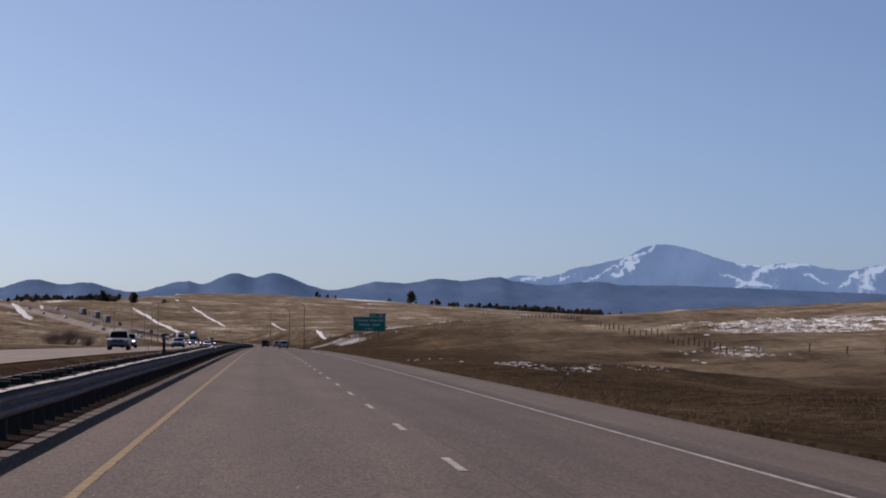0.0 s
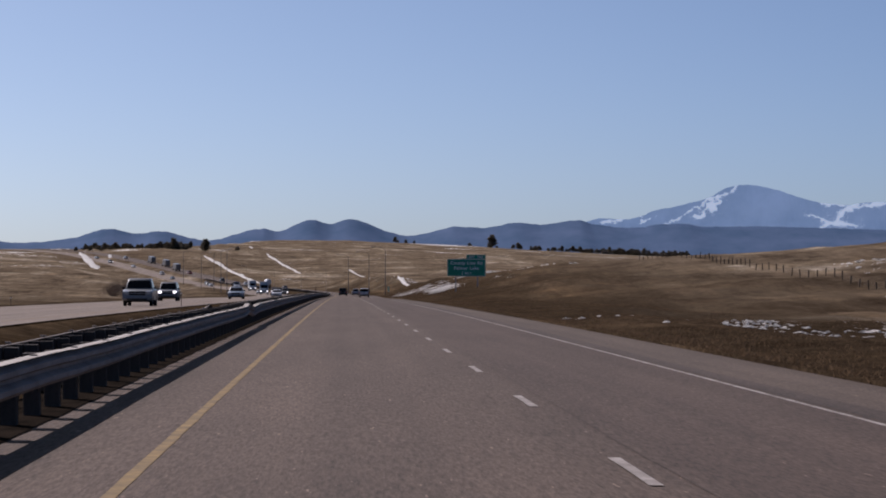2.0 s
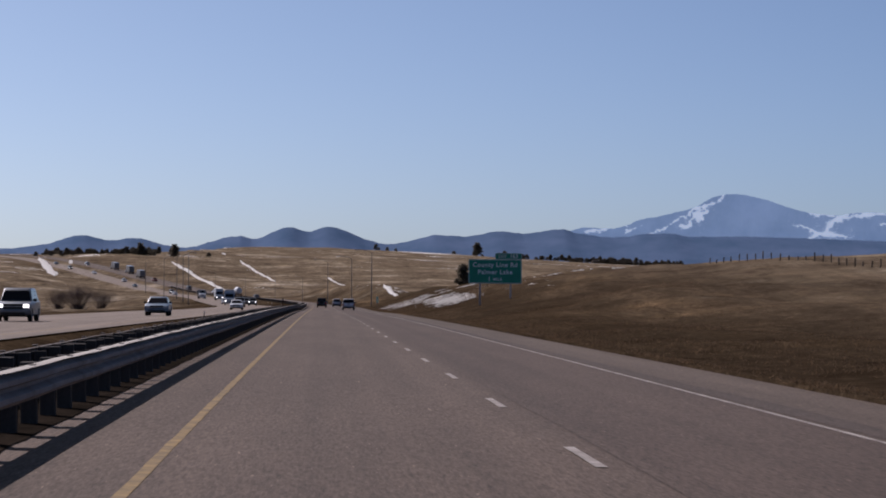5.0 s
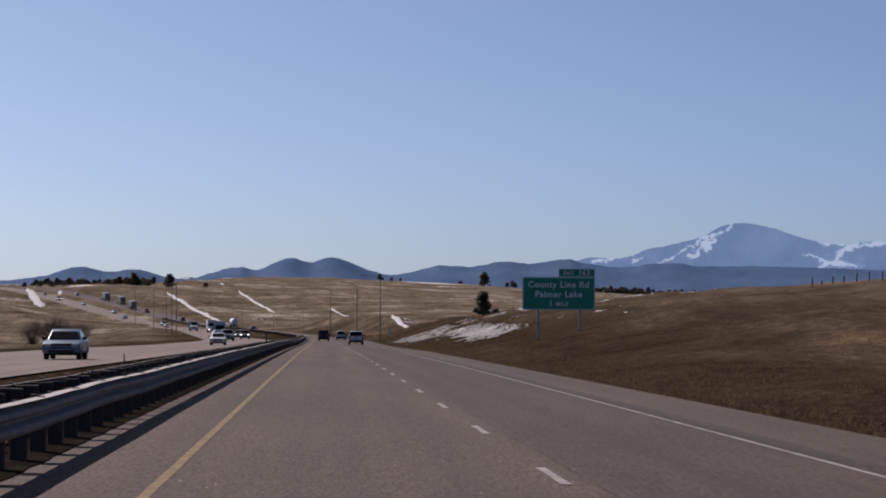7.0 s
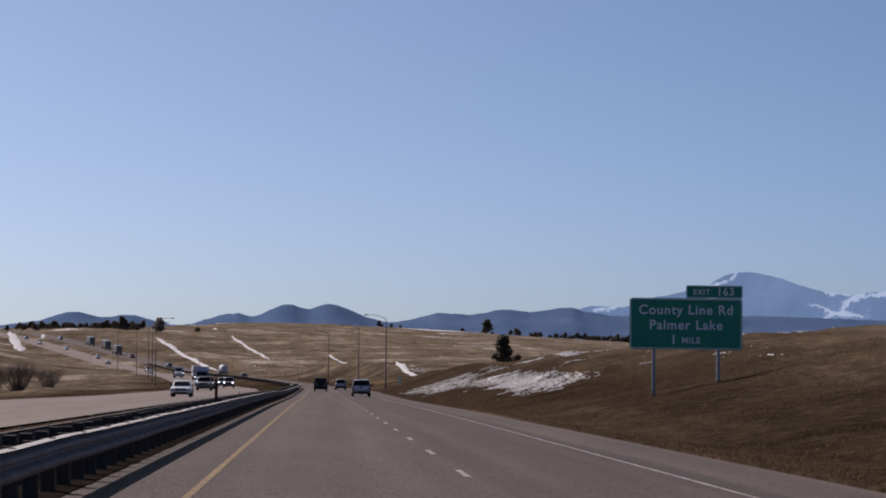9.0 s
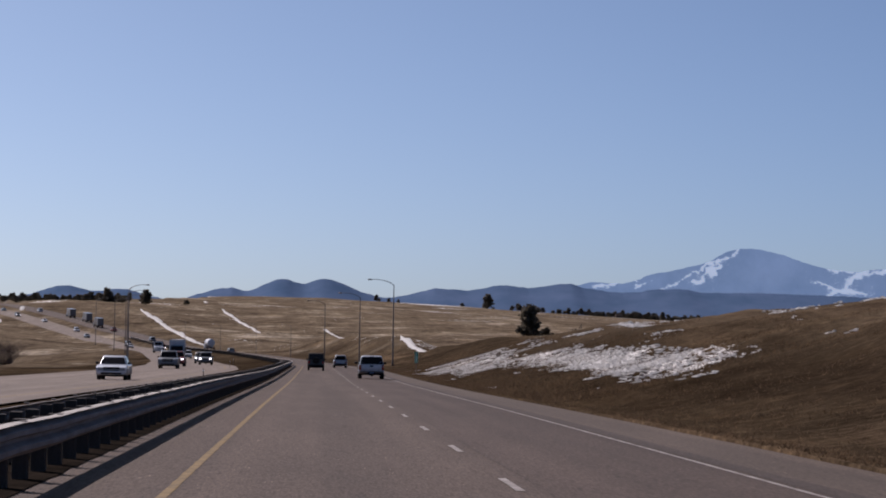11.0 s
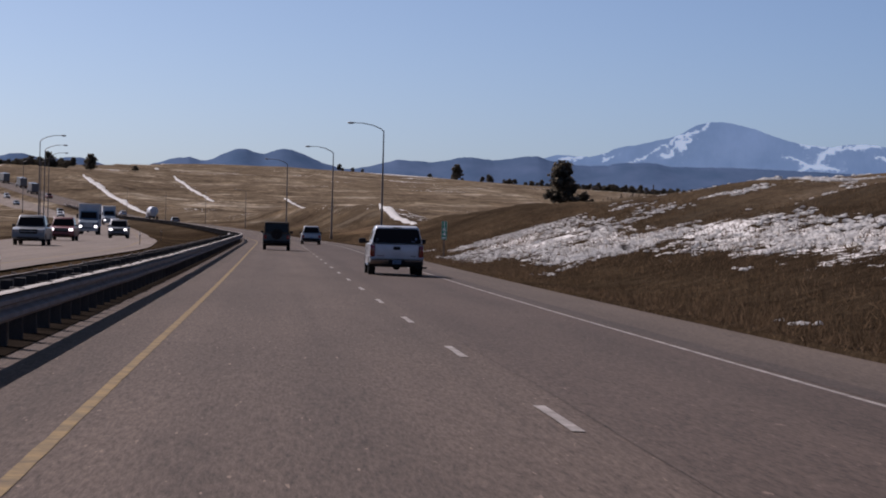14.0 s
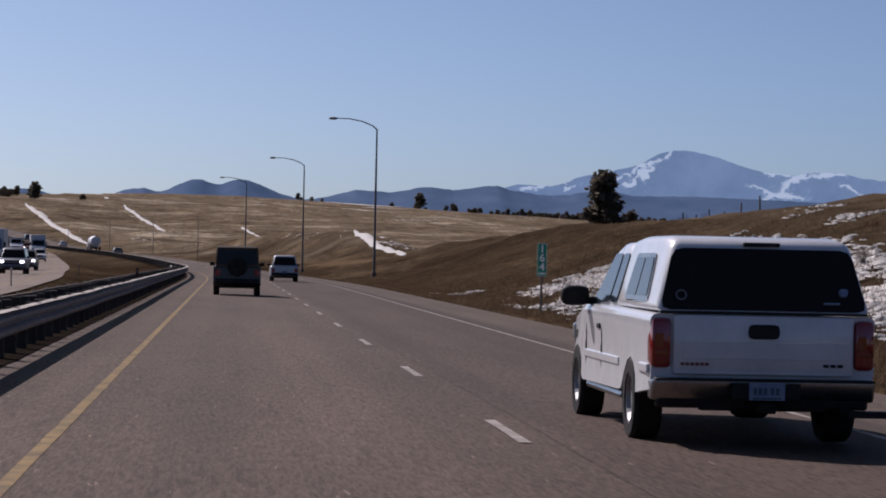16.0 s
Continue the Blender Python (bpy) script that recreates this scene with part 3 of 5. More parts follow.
def guardrail(u, height, side, y_end, post_gap, label, depth, mat):
    rail = empty("guardrail", pose(u, 0, 0), label, "guardrail")
    post = bar((-0.085, -0.085, -0.35), (0.085, 0.085, height - 0.02), 0.012)
    post_mesh = bpy.data.meshes.new("post")
    post.to_mesh(post_mesh)
    post.free()
    post_mesh.materials.append(M_RAILPOST)
    block = bar((-0.07, -0.085, height - 0.33), (0.07, 0.085, height - 0.02), 0.01)
    block_mesh = bpy.data.meshes.new("spacer_block")
    block.to_mesh(block_mesh)
    block.free()
    block_mesh.materials.append(M_RAILPOST)
    bolt_bm = bar((-0.035, -0.05, -0.01), (0.035, 0.05, 0.012), 0.006)
    bolt_mesh = bpy.data.meshes.new("bolt")
    bolt_bm.to_mesh(bolt_mesh)
    bolt_bm.free()
    bolt_mesh.materials.append(M_WEATHERED)
    rng = random.Random(int(abs(u) * 100))
    rest_v, rest_f = [], []
    count, y = 0, 14.0
    while y < y_end:
        x, _, turn = along(u - side * 0.26, y)
        m = pose(x - u, y, float(road_z(y)) + rng.uniform(-0.015, 0.02), rng.uniform(-1.2, 1.2), rng.uniform(-1.2, 1.2), turn)
        if count < 290:
            ob = part("post", post_mesh, M_RAILPOST, rail)
            ob.matrix_basis = m
            if count < 150:
                ob = part("spacer_block", block_mesh, M_RAILPOST, rail)
                ob.matrix_basis = m @ pose(side * 0.165, 0, 0)
        else:
            o = len(rest_v)
            rest_v += [m @ v.co for v in post_mesh.vertices]
            rest_f += [tuple(o + i for i in p.vertices) for p in post_mesh.polygons]
        count += 1
        y += post_gap
    if rest_v:
        tagged(part("timber_rest", mesh_of("timber_rest", rest_v, rest_f, M_RAILPOST), M_RAILPOST, rail), kind="stuff")
    y, k = 10.0, 0
    while y < y_end:
        step = 7.62 if y < 1000 else 15.24
        v, f = beam_mesh(0, y, y + step, height - 0.165, side, k % 2)
        part("beam", mesh_of("beam", v, f, mat), mat, rail)
        if y < 640:
            for qq in (1.9, 5.7):
                x, _, _ = along(u, y + qq)
                ob = part("bolt", bolt_mesh, M_WEATHERED, rail)
                ob.matrix_basis = pose(x - u, y + qq, float(road_z(y + qq)) + height + 0.013 + sag(y + qq))
        y += step
        k += 1
    return rail


guardrail(-3.08, 0.70, 1, 1330, 1.905, "galvanised guardrail on dark timber posts along the median", 0.08, M_GALV)
guardrail(-4.3, 0.67, -1, 800, 1.905, "second weathered guardrail seen from behind, on dark timber posts", 0.08, M_WEATHERED)

# the near rail's flat lip, sunlight on it painted in as paler steel
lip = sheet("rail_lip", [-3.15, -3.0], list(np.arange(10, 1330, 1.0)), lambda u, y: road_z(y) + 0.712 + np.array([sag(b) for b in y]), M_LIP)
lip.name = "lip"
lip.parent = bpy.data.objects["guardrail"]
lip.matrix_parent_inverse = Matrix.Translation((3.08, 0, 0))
del lip["kind"]


M_RUST = mottled("rust_brown_paint", (0.045, 0.022, 0.016), (0.10, 0.05, 0.035), 3, 40, 0.8)


def delineator(x, y, height, lean=0.0, mat=None, label="slim brown delineator post with a pale reflector"):
    ob = empty("delineator_post", pose(x, y, height_at(x, y) - 0.03, 0, lean, 0), label, "post", "delineators")
    part("stake", bar((-0.026, -0.012, -0.2), (0.026, 0.012, height), 0.004), M_WEATHERED, ob)
    part("reflector", bar((-0.036, -0.022, height - 0.13), (0.036, -0.013, height - 0.04), 0.004), M_LEGEND, ob, "white reflector")


for x, y, h in ((-11.0, 247, 1.1), (-8.0, 351, 0.9), (-7.8, 569, 1.0), (-9.6, 680, 1.0), (-12.2, 775, 1.1), (-33, 330, 1.1), (-31, 520, 1.1)):
    delineator(x, y, h)
for y, h in ((91.6, 1.42), (405, 1.42), (660, 1.0)):
    ob = empty("rail_marker", pose(-3.55, y, float(road_z(y)) - 0.02), "tall reddish-brown marker post bolted behind the guardrail", "post", "rail markers")
    part("stake", bar((-0.05, -0.02, -0.2), (0.05, 0.02, h), 0.006), M_RUST, ob)
    part("reflector", bar((-0.04, -0.03, h - 0.16), (0.04, -0.021, h - 0.04), 0.004), M_WEATHERED, ob, "small dull reflector")
delineator(9.5, 85, 0.8, 38, None, "bent delineator post leaning over at the shoulder")

# ---- big green guide sign ----
def lettering(text, size, x, z, parent, mat, y=-0.035, align="CENTER"):
    c = bpy.data.curves.new("legend", "FONT")
    c.body, c.size, c.align_x, c.align_y = text, size, align, "CENTER"
    c.extrude, c.space_character, c.offset = 0.004, 1.12, 0.018 * size
    tmp = new("legend", c)
    me = bpy.data.meshes.new_from_object(tmp.evaluated_get(bpy.context.evaluated_depsgraph_get()))
    bpy.data.objects.remove(tmp)
    me.materials.clear()
    me.materials.append(mat)
    bm = bmesh.new()
    bm.from_mesh(me)
    left = set(bm.faces)
    while left:                          # one part for each letter
        seed = left.pop()
        isle, edge = [seed], [seed]
        while edge:
            for e in edge.pop().edges:
                for f in e.link_faces:
                    if f in left:
                        left.remove(f)
                        isle.append(f)
                        edge.append(f)
        index, verts, faces = {}, [], []
        for f in isle:
            for v in f.verts:
                if v not in index:
                    index[v] = len(verts)
                    verts.append(tuple(v.co))
            faces.append(tuple(index[v] for v in f.verts))
        ob = part("letter", mesh_of("letter", verts, faces, mat), mat, parent)
        ob.matrix_basis = pose(x, y, z, 90, 0, 0)
    bm.free()


def border(w, h, inset, t, r, y):
    """A thin frame line with rounded corners on a sign's face."""
    bm = bmesh.new()
    rings = []
    for d in (inset, inset + t):
        pts = []
        for cx, cz, a0 in ((w / 2 - r, h / 2 - r, 0), (-w / 2 + r, h / 2 - r, 90), (-w / 2 + r, -h / 2 + r, 180), (w / 2 - r, -h / 2 + r, 270)):
            for k in range(6):
                a = radians(a0 + 18 * k)
                pts.append(bm.verts.new((cx + (r - d) * math.cos(a), y, cz + (r - d) * math.sin(a))))
        rings.append(pts)
    n = len(rings[0])
    for k in range(n):
        bm.faces.new((rings[0][k], rings[0][(k + 1) % n], rings[1][(k + 1) % n], rings[1][k]))
    return bm


def plate(w, h, r, y0, y1):
    """A board with rounded corners."""
    bm = bmesh.new()
    ring = []
    for cx, cz, a0 in ((w / 2 - r, h / 2 - r, 0), (-w / 2 + r, h / 2 - r, 90), (-w / 2 + r, -h / 2 + r, 180), (w / 2 - r, -h / 2 + r, 270)):
        ring += [(cx + r * math.cos(radians(a0 + 18 * k)), cz + r * math.sin(radians(a0 + 18 * k))) for k in range(6)]
    a = [bm.verts.new((x, y0, z)) for x, z in ring]
    b = [bm.verts.new((x, y1, z)) for x, z in ring]
    n = len(ring)
    bm.faces.new(a)
    bm.faces.new(b[::-1])
    for k in range(n):
        bm.faces.new((a[k], b[k], b[(k + 1) % n], a[(k + 1) % n]))
    bmesh.ops.recalc_face_normals(bm, faces=bm.faces)
    return bm


M_POST = mottled("pale_galvanised_post", (0.26, 0.26, 0.27), (0.42, 0.42, 0.43), 2, 30, 0.6, 0.2, 0.1)
SX, SY, SW, SH, SZ = 17.7, 444.0, 5.5, 2.5, 3.28
gz = height_at(SX, SY)
guide = empty("guide_sign", pose(SX, SY, gz, 0, 0, -3), "large green freeway guide sign on two steel posts", "road sign")
mid = SZ - gz
panel = part("panel", plate(SW, SH, 0.16, -0.02, 0.02), M_SIGN, guide)
panel.matrix_basis = pose(0, 0, mid)
part("border", border(SW, SH, 0.03, 0.045, 0.16, -0.024), M_LEGEND, panel)
lettering("County Line Rd", 0.645, 0, 0.66, panel, M_LEGEND)
lettering("Palmer Lake", 0.645, 0, -0.08, panel, M_LEGEND)
lettering("1", 0.62, -0.60, -0.80, panel, M_LEGEND)
lettering("MILE", 0.42, 0.25, -0.82, panel, M_LEGEND)
tab = part("exit_tab", plate(2.75, 0.62, 0.08, -0.02, 0.02), M_SIGN, guide)
tab.matrix_basis = pose(SW / 2 - 1.375, 0, mid + SH / 2 + 0.32)
part("border", border(2.75, 0.62, 0.02, 0.03, 0.08, -0.024), M_LEGEND, tab)
lettering("EXIT", 0.37, -0.62, -0.02, tab, M_LEGEND)
lettering("163", 0.53, 0.55, 0, tab, M_LEGEND)
for px in (-1.55, 1.6):
    dz = height_at(SX + px, SY) - gz
    p = part("post", bar((px - 0.08, 0.03, dz - 0.4), (px + 0.08, 0.18, mid + SH / 2 - 0.1), 0.01), M_POST, guide)
    part("collar", bar((px - 0.11, 0.0, dz + 0.02), (px + 0.11, 0.22, dz + 0.1), 0.01), M_WEATHERED, p)
for k in range(4):
    z = mid - SH / 2 + 0.3 + k * 0.62
    part("stiffener", bar((-SW / 2 + 0.1, 0.021, z - 0.03), (SW / 2 - 0.1, 0.028, z + 0.03)), M_ALU, guide)

# ---- mile marker ----
mx, my = 10.2, 655.0
mz = height_at(mx, my)
marker = empty("mile_marker", pose(mx, my, mz, 0, 0, 6), "slim green mile marker sign on a steel channel post", "road sign")
mp = part("panel", plate(0.33, 1.12, 0.03, -0.008, 0.008), M_SIGN, marker)
mp.matrix_basis = pose(0, 0, 1.84)
part("border", border(0.33, 1.12, 0.008, 0.012, 0.03, -0.011), M_LEGEND, mp)
for z, digit in ((0.36, "1"), (0.06, "6"), (-0.24, "4")):
    lettering(digit, 0.36, 0, z, mp, M_LEGEND, -0.013)
part("legend_bar", bar((-0.11, -0.014, -0.49), (0.11, -0.010, -0.43)), M_LEGEND, mp)
part("post", bar((-0.035, 0.01, -0.4), (0.035, 0.04, 2.2), 0.006), M_WEATHERED, marker)

# ---- street lamps: tall tapered poles with one curved arm ----
def street_lamp(label, group):
    ob = empty("street_lamp", pose(0, 0, 0), label, "street lamp", group)
    part("pole", tube([(0, 0, -0.3), (0, 0, 5), (0, 0, 12.3)], [0.12, 0.10, 0.065], 10), M_POLE, ob, smooth_shade=True)
    part("base", bar((-0.2, -0.2, -0.3), (0.2, 0.2, 0.35), 0.03), M_FARROAD, ob, "concrete footing")
    arm = part("arm", tube([(0, 0, 12.25), (-0.35, 0, 12.55), (-1.2, 0, 12.9), (-2.3, 0, 13.1), (-3.3, 0, 13.12)], [0.06, 0.055, 0.05, 0.045, 0.04], 8), M_POLE, ob, smooth_shade=True)
    head = bmesh.new()
    bmesh.ops.create_uvsphere(head, u_segments=12, v_segments=8, radius=1)
    bmesh.ops.scale(head, vec=(0.42, 0.17, 0.11), verts=head.verts)
    bmesh.ops.translate(head, vec=(-3.65, 0, 13.1), verts=head.verts)
    lum = part("lamp_head", head, M_POLE, arm, "cobra-head luminaire", True)
    part("glass", bar((-3.9, -0.1, 12.985), (-3.5, 0.1, 13.01), 0.01), M_LEGEND, ob)
    return ob


M_POLE = mottled("lamp_pole_steel", (0.13, 0.12, 0.115), (0.24, 0.22, 0.21), 1, 20, 0.6, 0.5, 0.05)
spots = [(784, 12.45), (868, 11.9), (955, 11.5), (1042, 11.6), (1128, 11.6), (1215, 11.6), (1300, 11.6)]
first = None
for y, u in spots:
    x, _, turn = along(u, y)
    m = pose(x, y, height_at(x, y) - 0.02, 0, 0, turn)
    if first is None:
        first = street_lamp("tall steel street lamp with one arm over the lanes", "lamps beside the road")
        first.matrix_basis = m
    else:
        lamp = copy_thing(first, m)
        if y > 1000:
            lamp.scale = (0.62, 0.62, 0.62)
            lamp["label"] = "shorter steel street lamp along the bend"
for y, u in ((909, -31), (975, -31), (1060, -29), (1150, -27), (1235, -26)):
    x, _, turn = along(u, y)
    copy_thing(first, pose(x, y, height_at(x, y) - 0.02, 0, 0, turn + 180)).scale = (1, 1, 1.16)

# ---- fences ----
def wire_fence(u, y0, y1, gap, label, seed, sway=3.0, across=0.0):
    rng = random.Random(seed)
    fence = empty("wire_fence", pose(0, 0, 0), label, "fence")
    tops = []
    post_mesh = bpy.data.meshes.new("fence_post")
    b = tube([(0, 0, -0.4), (0, 0, 0.7), (0.01, 0, 1.3)], [0.085, 0.08, 0.07], 7)
    b.to_mesh(post_mesh)
    b.free()
    post_mesh.materials.append(M_TIMBER)
    line = []
    corner = u + sway * noise.noise(Vector((y0 * 0.01, seed, 0)))
    step = across
    while step > 0:                              # the leg that runs away from the road
        line.append((corner + step, y0 - 0.12 * step))
        step -= gap * rng.uniform(0.8, 1.2)
    y = y0
    while y < y1:
        line.append((u + sway * noise.noise(Vector((y * 0.01, seed, 0))), y))
        y += gap * rng.uniform(0.9, 1.1)
    for uu, y in line:
        x = uu + float(road_x(y))
        z = height_at(x, y)
        ob = part("fence_post", post_mesh, M_TIMBER, fence)
        ob.matrix_basis = pose(x, y, z, rng.uniform(-4, 4), rng.uniform(-4, 4), rng.uniform(0, 90)) @ Matrix.Diagonal((1, 1, rng.uniform(0.6, 0.8), 1))
        tops.append((x, y, z))
    for h in (0.3, 0.55, 0.8):
        bm = bmesh.new()
        pts = []
        for a, b2 in zip(tops, tops[1:]):
            pts += [(a[0], a[1], a[2] + h), ((a[0] + b2[0]) / 2, (a[1] + b2[1]) / 2, (a[2] + b2[2]) / 2 + h - 0.03)]
        tube(pts, 0.003, 3, bm)
        part("wire", bm, M_WEATHERED, fence)


wire_fence(52, 284, 520, 4.6, "wire fence on weathered timber posts across the prairie", 3, 3.0, 52.0)

slat_fence = empty("snow_fence", pose(0, 0, 0), "grey slatted snow fence standing in the grass", "fence")
slat = bar((-0.035, -0.012, -0.1), (0.035, 0.012, 1.25), 0.004)
slat_mesh = bpy.data.meshes.new("slat")
slat.to_mesh(slat_mesh)
slat.free()
slat_mesh.materials.append(M_TIMBER)
rng = random.Random(12)
for k in range(130):
    if noise.noise(Vector((k * 0.09, 4.4, 0))) < -0.12 + 0.25 * rng.random():
        continue
    y = 857 - 0.85 * k
    x = 45.0 - 0.066 * k + rng.uniform(-0.05, 0.05)
    ob = part("slat", slat_mesh, M_TIMBER, slat_fence)
    ob.matrix_basis = pose(x, y, height_at(x, y), rng.uniform(-3, 3), rng.uniform(-6, 6), 70) @ Matrix.Diagonal((1, 1, rng.uniform(0.55, 0.85), 1))
for k in range(11):
    y, x = 857 - 11.0 * k, 45.0 - 0.85 * k
    part("post", bar((-0.05, -0.05, -0.3), (0.05, 0.05, rng.uniform(1.0, 1.3)), 0.01), M_TIMBER, slat_fence).matrix_basis = pose(x, y, height_at(x, y), rng.uniform(-4, 4), rng.uniform(-4, 4), 10 * k)

# ---- plants ----
def leafy(name, dark, light, thin=0.0):
    m, n, l, b = material(name)
    geo = n.new("ShaderNodeNewGeometry")
    l.new(ramp(n, l, geo.outputs["Random Per Island"], (0.0, dark), (1.0, light)), b.inputs["Base Color"])
    b.inputs["Roughness"].default_value, b.inputs["Specular IOR Level"].default_value = 0.9, 0.05
    if thin:
        glow = n.new("ShaderNodeBsdfTranslucent")
        l.new(b.inputs["Base Color"].links[0].from_socket, glow.inputs["Color"])
        both = n.new("ShaderNodeMixShader")
        both.inputs[0].default_value = thin
        l.new(b.outputs[0], both.inputs[1])
        l.new(glow.outputs[0], both.inputs[2])
        l.new(both.outputs[0], n["Material Output"].inputs["Surface"])
    return m


M_NEEDLE = leafy("pine_needles", (0.07, 0.062, 0.048), (0.22, 0.19, 0.14), 0.45)
M_BARK = mottled("bark", (0.035, 0.026, 0.02), (0.11, 0.08, 0.06), 4, 30, 0.95, 0, 0.6, 0.02)
M_TWIG = leafy("bare_twigs", (0.12, 0.092, 0.080), (0.27, 0.215, 0.185), 0.35)
M_TUFT = leafy("dry_grass", (0.05, 0.032, 0.018), (0.15, 0.10, 0.06), 0.5)


def pine(seed, height, spread, needles, base=0.12):
    """Trunk with limbs, and sprays of needles along the limbs, uneven and with gaps."""
    rng = random.Random(seed)
    trunk = tube([(0, 0, -0.3), (0.03, 0, height * 0.5), (rng.uniform(-0.1, 0.1), 0, height * 0.97)], [height * 0.028, height * 0.02, height * 0.004], 7)
    verts, faces = [], []
    limbs = int(14 + height * 3.2)
    for i in range(limbs):
        f = base + (0.97 - base) * ((i + rng.random()) / limbs)
        reach = spread * (0.35 + 0.65 * math.sin(math.pi * min(1, (1.02 - f) * 0.62 + 0.12))) * rng.uniform(0.55, 1.1) * (1 - 0.55 * f)
        a = rng.uniform(0, 2 * math.pi)
        up = rng.uniform(0.05, 0.35) + 0.3 * f
        tip = Vector((reach * math.cos(a), reach * math.sin(a), f * height + reach * up))
        root = Vector((0, 0, f * height))
        tube([root, (root + tip) / 2 + Vector((0, 0, -0.05 * reach)), tip], [height * 0.007, height * 0.004, 0.01], 4, trunk)
        for _ in range(max(3, needles // limbs)):
            t = rng.uniform(0.35, 1.05)
            r = 0.13 * height ** 0.7 * rng.uniform(0.5, 1.2)
            c = root.lerp(tip, t) + Vector((rng.gauss(0, r * 0.7), rng.gauss(0, r * 0.7), rng.gauss(0, r * 0.5)))
            for _ in range(2):
                d = Vector((rng.gauss(0, 1), rng.gauss(0, 1), rng.gauss(0, 0.7))).normalized() * r
                e = d.cross(Vector((rng.gauss(0, 1), rng.gauss(0, 1), rng.gauss(0, 1)))).normalized() * r * 0.45
                o = len(verts)
                verts += [c - d, c + e, c + d, c - e]
                faces.append((o, o + 1, o + 2, o + 3))
    return trunk, mesh_of("crown", verts, faces, M_NEEDLE)


def plant_pine(name, seed, height, spread, needles, label, group=""):
    ob = empty(name, pose(0, 0, 0), label, "tree", group)
    trunk, crown = pine(seed, height, spread, needles)
    part("trunk", trunk, M_BARK, ob)
    part("crown", crown, M_NEEDLE, ob)
    return ob


lone = plant_pine("pine_tree", 5, 5.3, 2.0, 1900, "dark lone pine on the slope above the road")
lone.matrix_basis = pose(34.3, 809, height_at(34.3, 809) - 0.1)
low = plant_pine("pine_tree", 8, 1.9, 1.6, 900, "low dark juniper beside the lone pine")
low.matrix_basis = pose(37.3, 812, height_at(37.3, 812) - 0.1)

kinds = [plant_pine("pine_tree", 20 + k, h, s, 2200, "dark ponderosa pine on the far ridge", "pines on the ridge")
         for k, (h, s) in enumerate(((8, 4.6), (6.5, 4.4), (9, 4.6), (5.5, 4.2)))]
rng = random.Random(31)
places = [(-88, 1738, 0.95), (-118, 1760, 0.7), (-109, 1755, 0.8), (-70, 1800, 0.5), (140, 2500, 1.35), (160, 2505, 0.6)]
for k in range(170):                    # wood beyond the brow to the left
    places.append((-rng.uniform(100, 172), rng.uniform(1745, 1850), rng.uniform(0.25, 0.52)))
for k in range(185):                    # belt of trees along the far crest to the right
    places.append((rng.gauss(278, 24) if k < 100 else rng.uniform(160, 318) if k < 175 else rng.uniform(30, 160), rng.uniform(2440, 2530), rng.uniform(0.32, 0.7)))
for k, (x, y, s) in enumerate(places):
    m = pose(x, y, height_at(x, y) - 0.3, 0, 0, rng.uniform(0, 360))
    if k < 4:
        ob = kinds[k]
        ob.matrix_basis = m
    else:
        ob = copy_thing(kinds[k % 4], m)
    ob.scale = (s, s, s)


def bare_bush(seed, height, label):
    rng = random.Random(seed)
    ob = empty("bare_bush", pose(0, 0, 0), label, "shrub", "leafless shrubs")
    bm = bmesh.new()
    for _ in range(85):
        a, out = rng.uniform(0, 6.28), rng.uniform(0.15, 1.0) * height
        tip = Vector((out * math.cos(a), out * math.sin(a), height * rng.uniform(0.55, 1)))
        kink = tip * 0.5 + Vector((rng.gauss(0, 0.08), rng.gauss(0, 0.08), 0.1)) * height
        tube([(0, 0, -0.1), kink, tip], [0.035 * height ** 0.5, 0.02, 0.006], 4, bm)
        for _ in range(15):
            p = kink.lerp(tip, rng.random())
            q = p + Vector((rng.gauss(0, 0.16), rng.gauss(0, 0.16), abs(rng.gauss(0.1, 0.14)))) * height
            tube([p, q], [0.012, 0.004], 3, bm)
    part("branch_crown", bm, M_TWIG, ob)
    return ob


bush = bare_bush(2, 5.4, "leafless grey-brown thicket below the opposite carriageway")
spots = [(-68, 907, 1.45), (-62, 914, 1.0), (-74, 915, 1.05), (-36, 300, 0.22), (-60, 335, 0.26), (-92, 700, 0.8),
         (17.5, 640, 0.08), (-100, 760, 0.9), (15.5, 612, 0.07)]
for k, (x, y, s) in enumerate(spots):
    m = pose(x, y, height_at(x, y), 0, 0, 77 * k)
    ob = bush if k == 0 else copy_thing(bush, m)
    ob.matrix_basis = m
    ob.scale = (s, s, s)
    if x > 0:
        ob["label"] = "small leafless shrub in the grass of the cut slope"


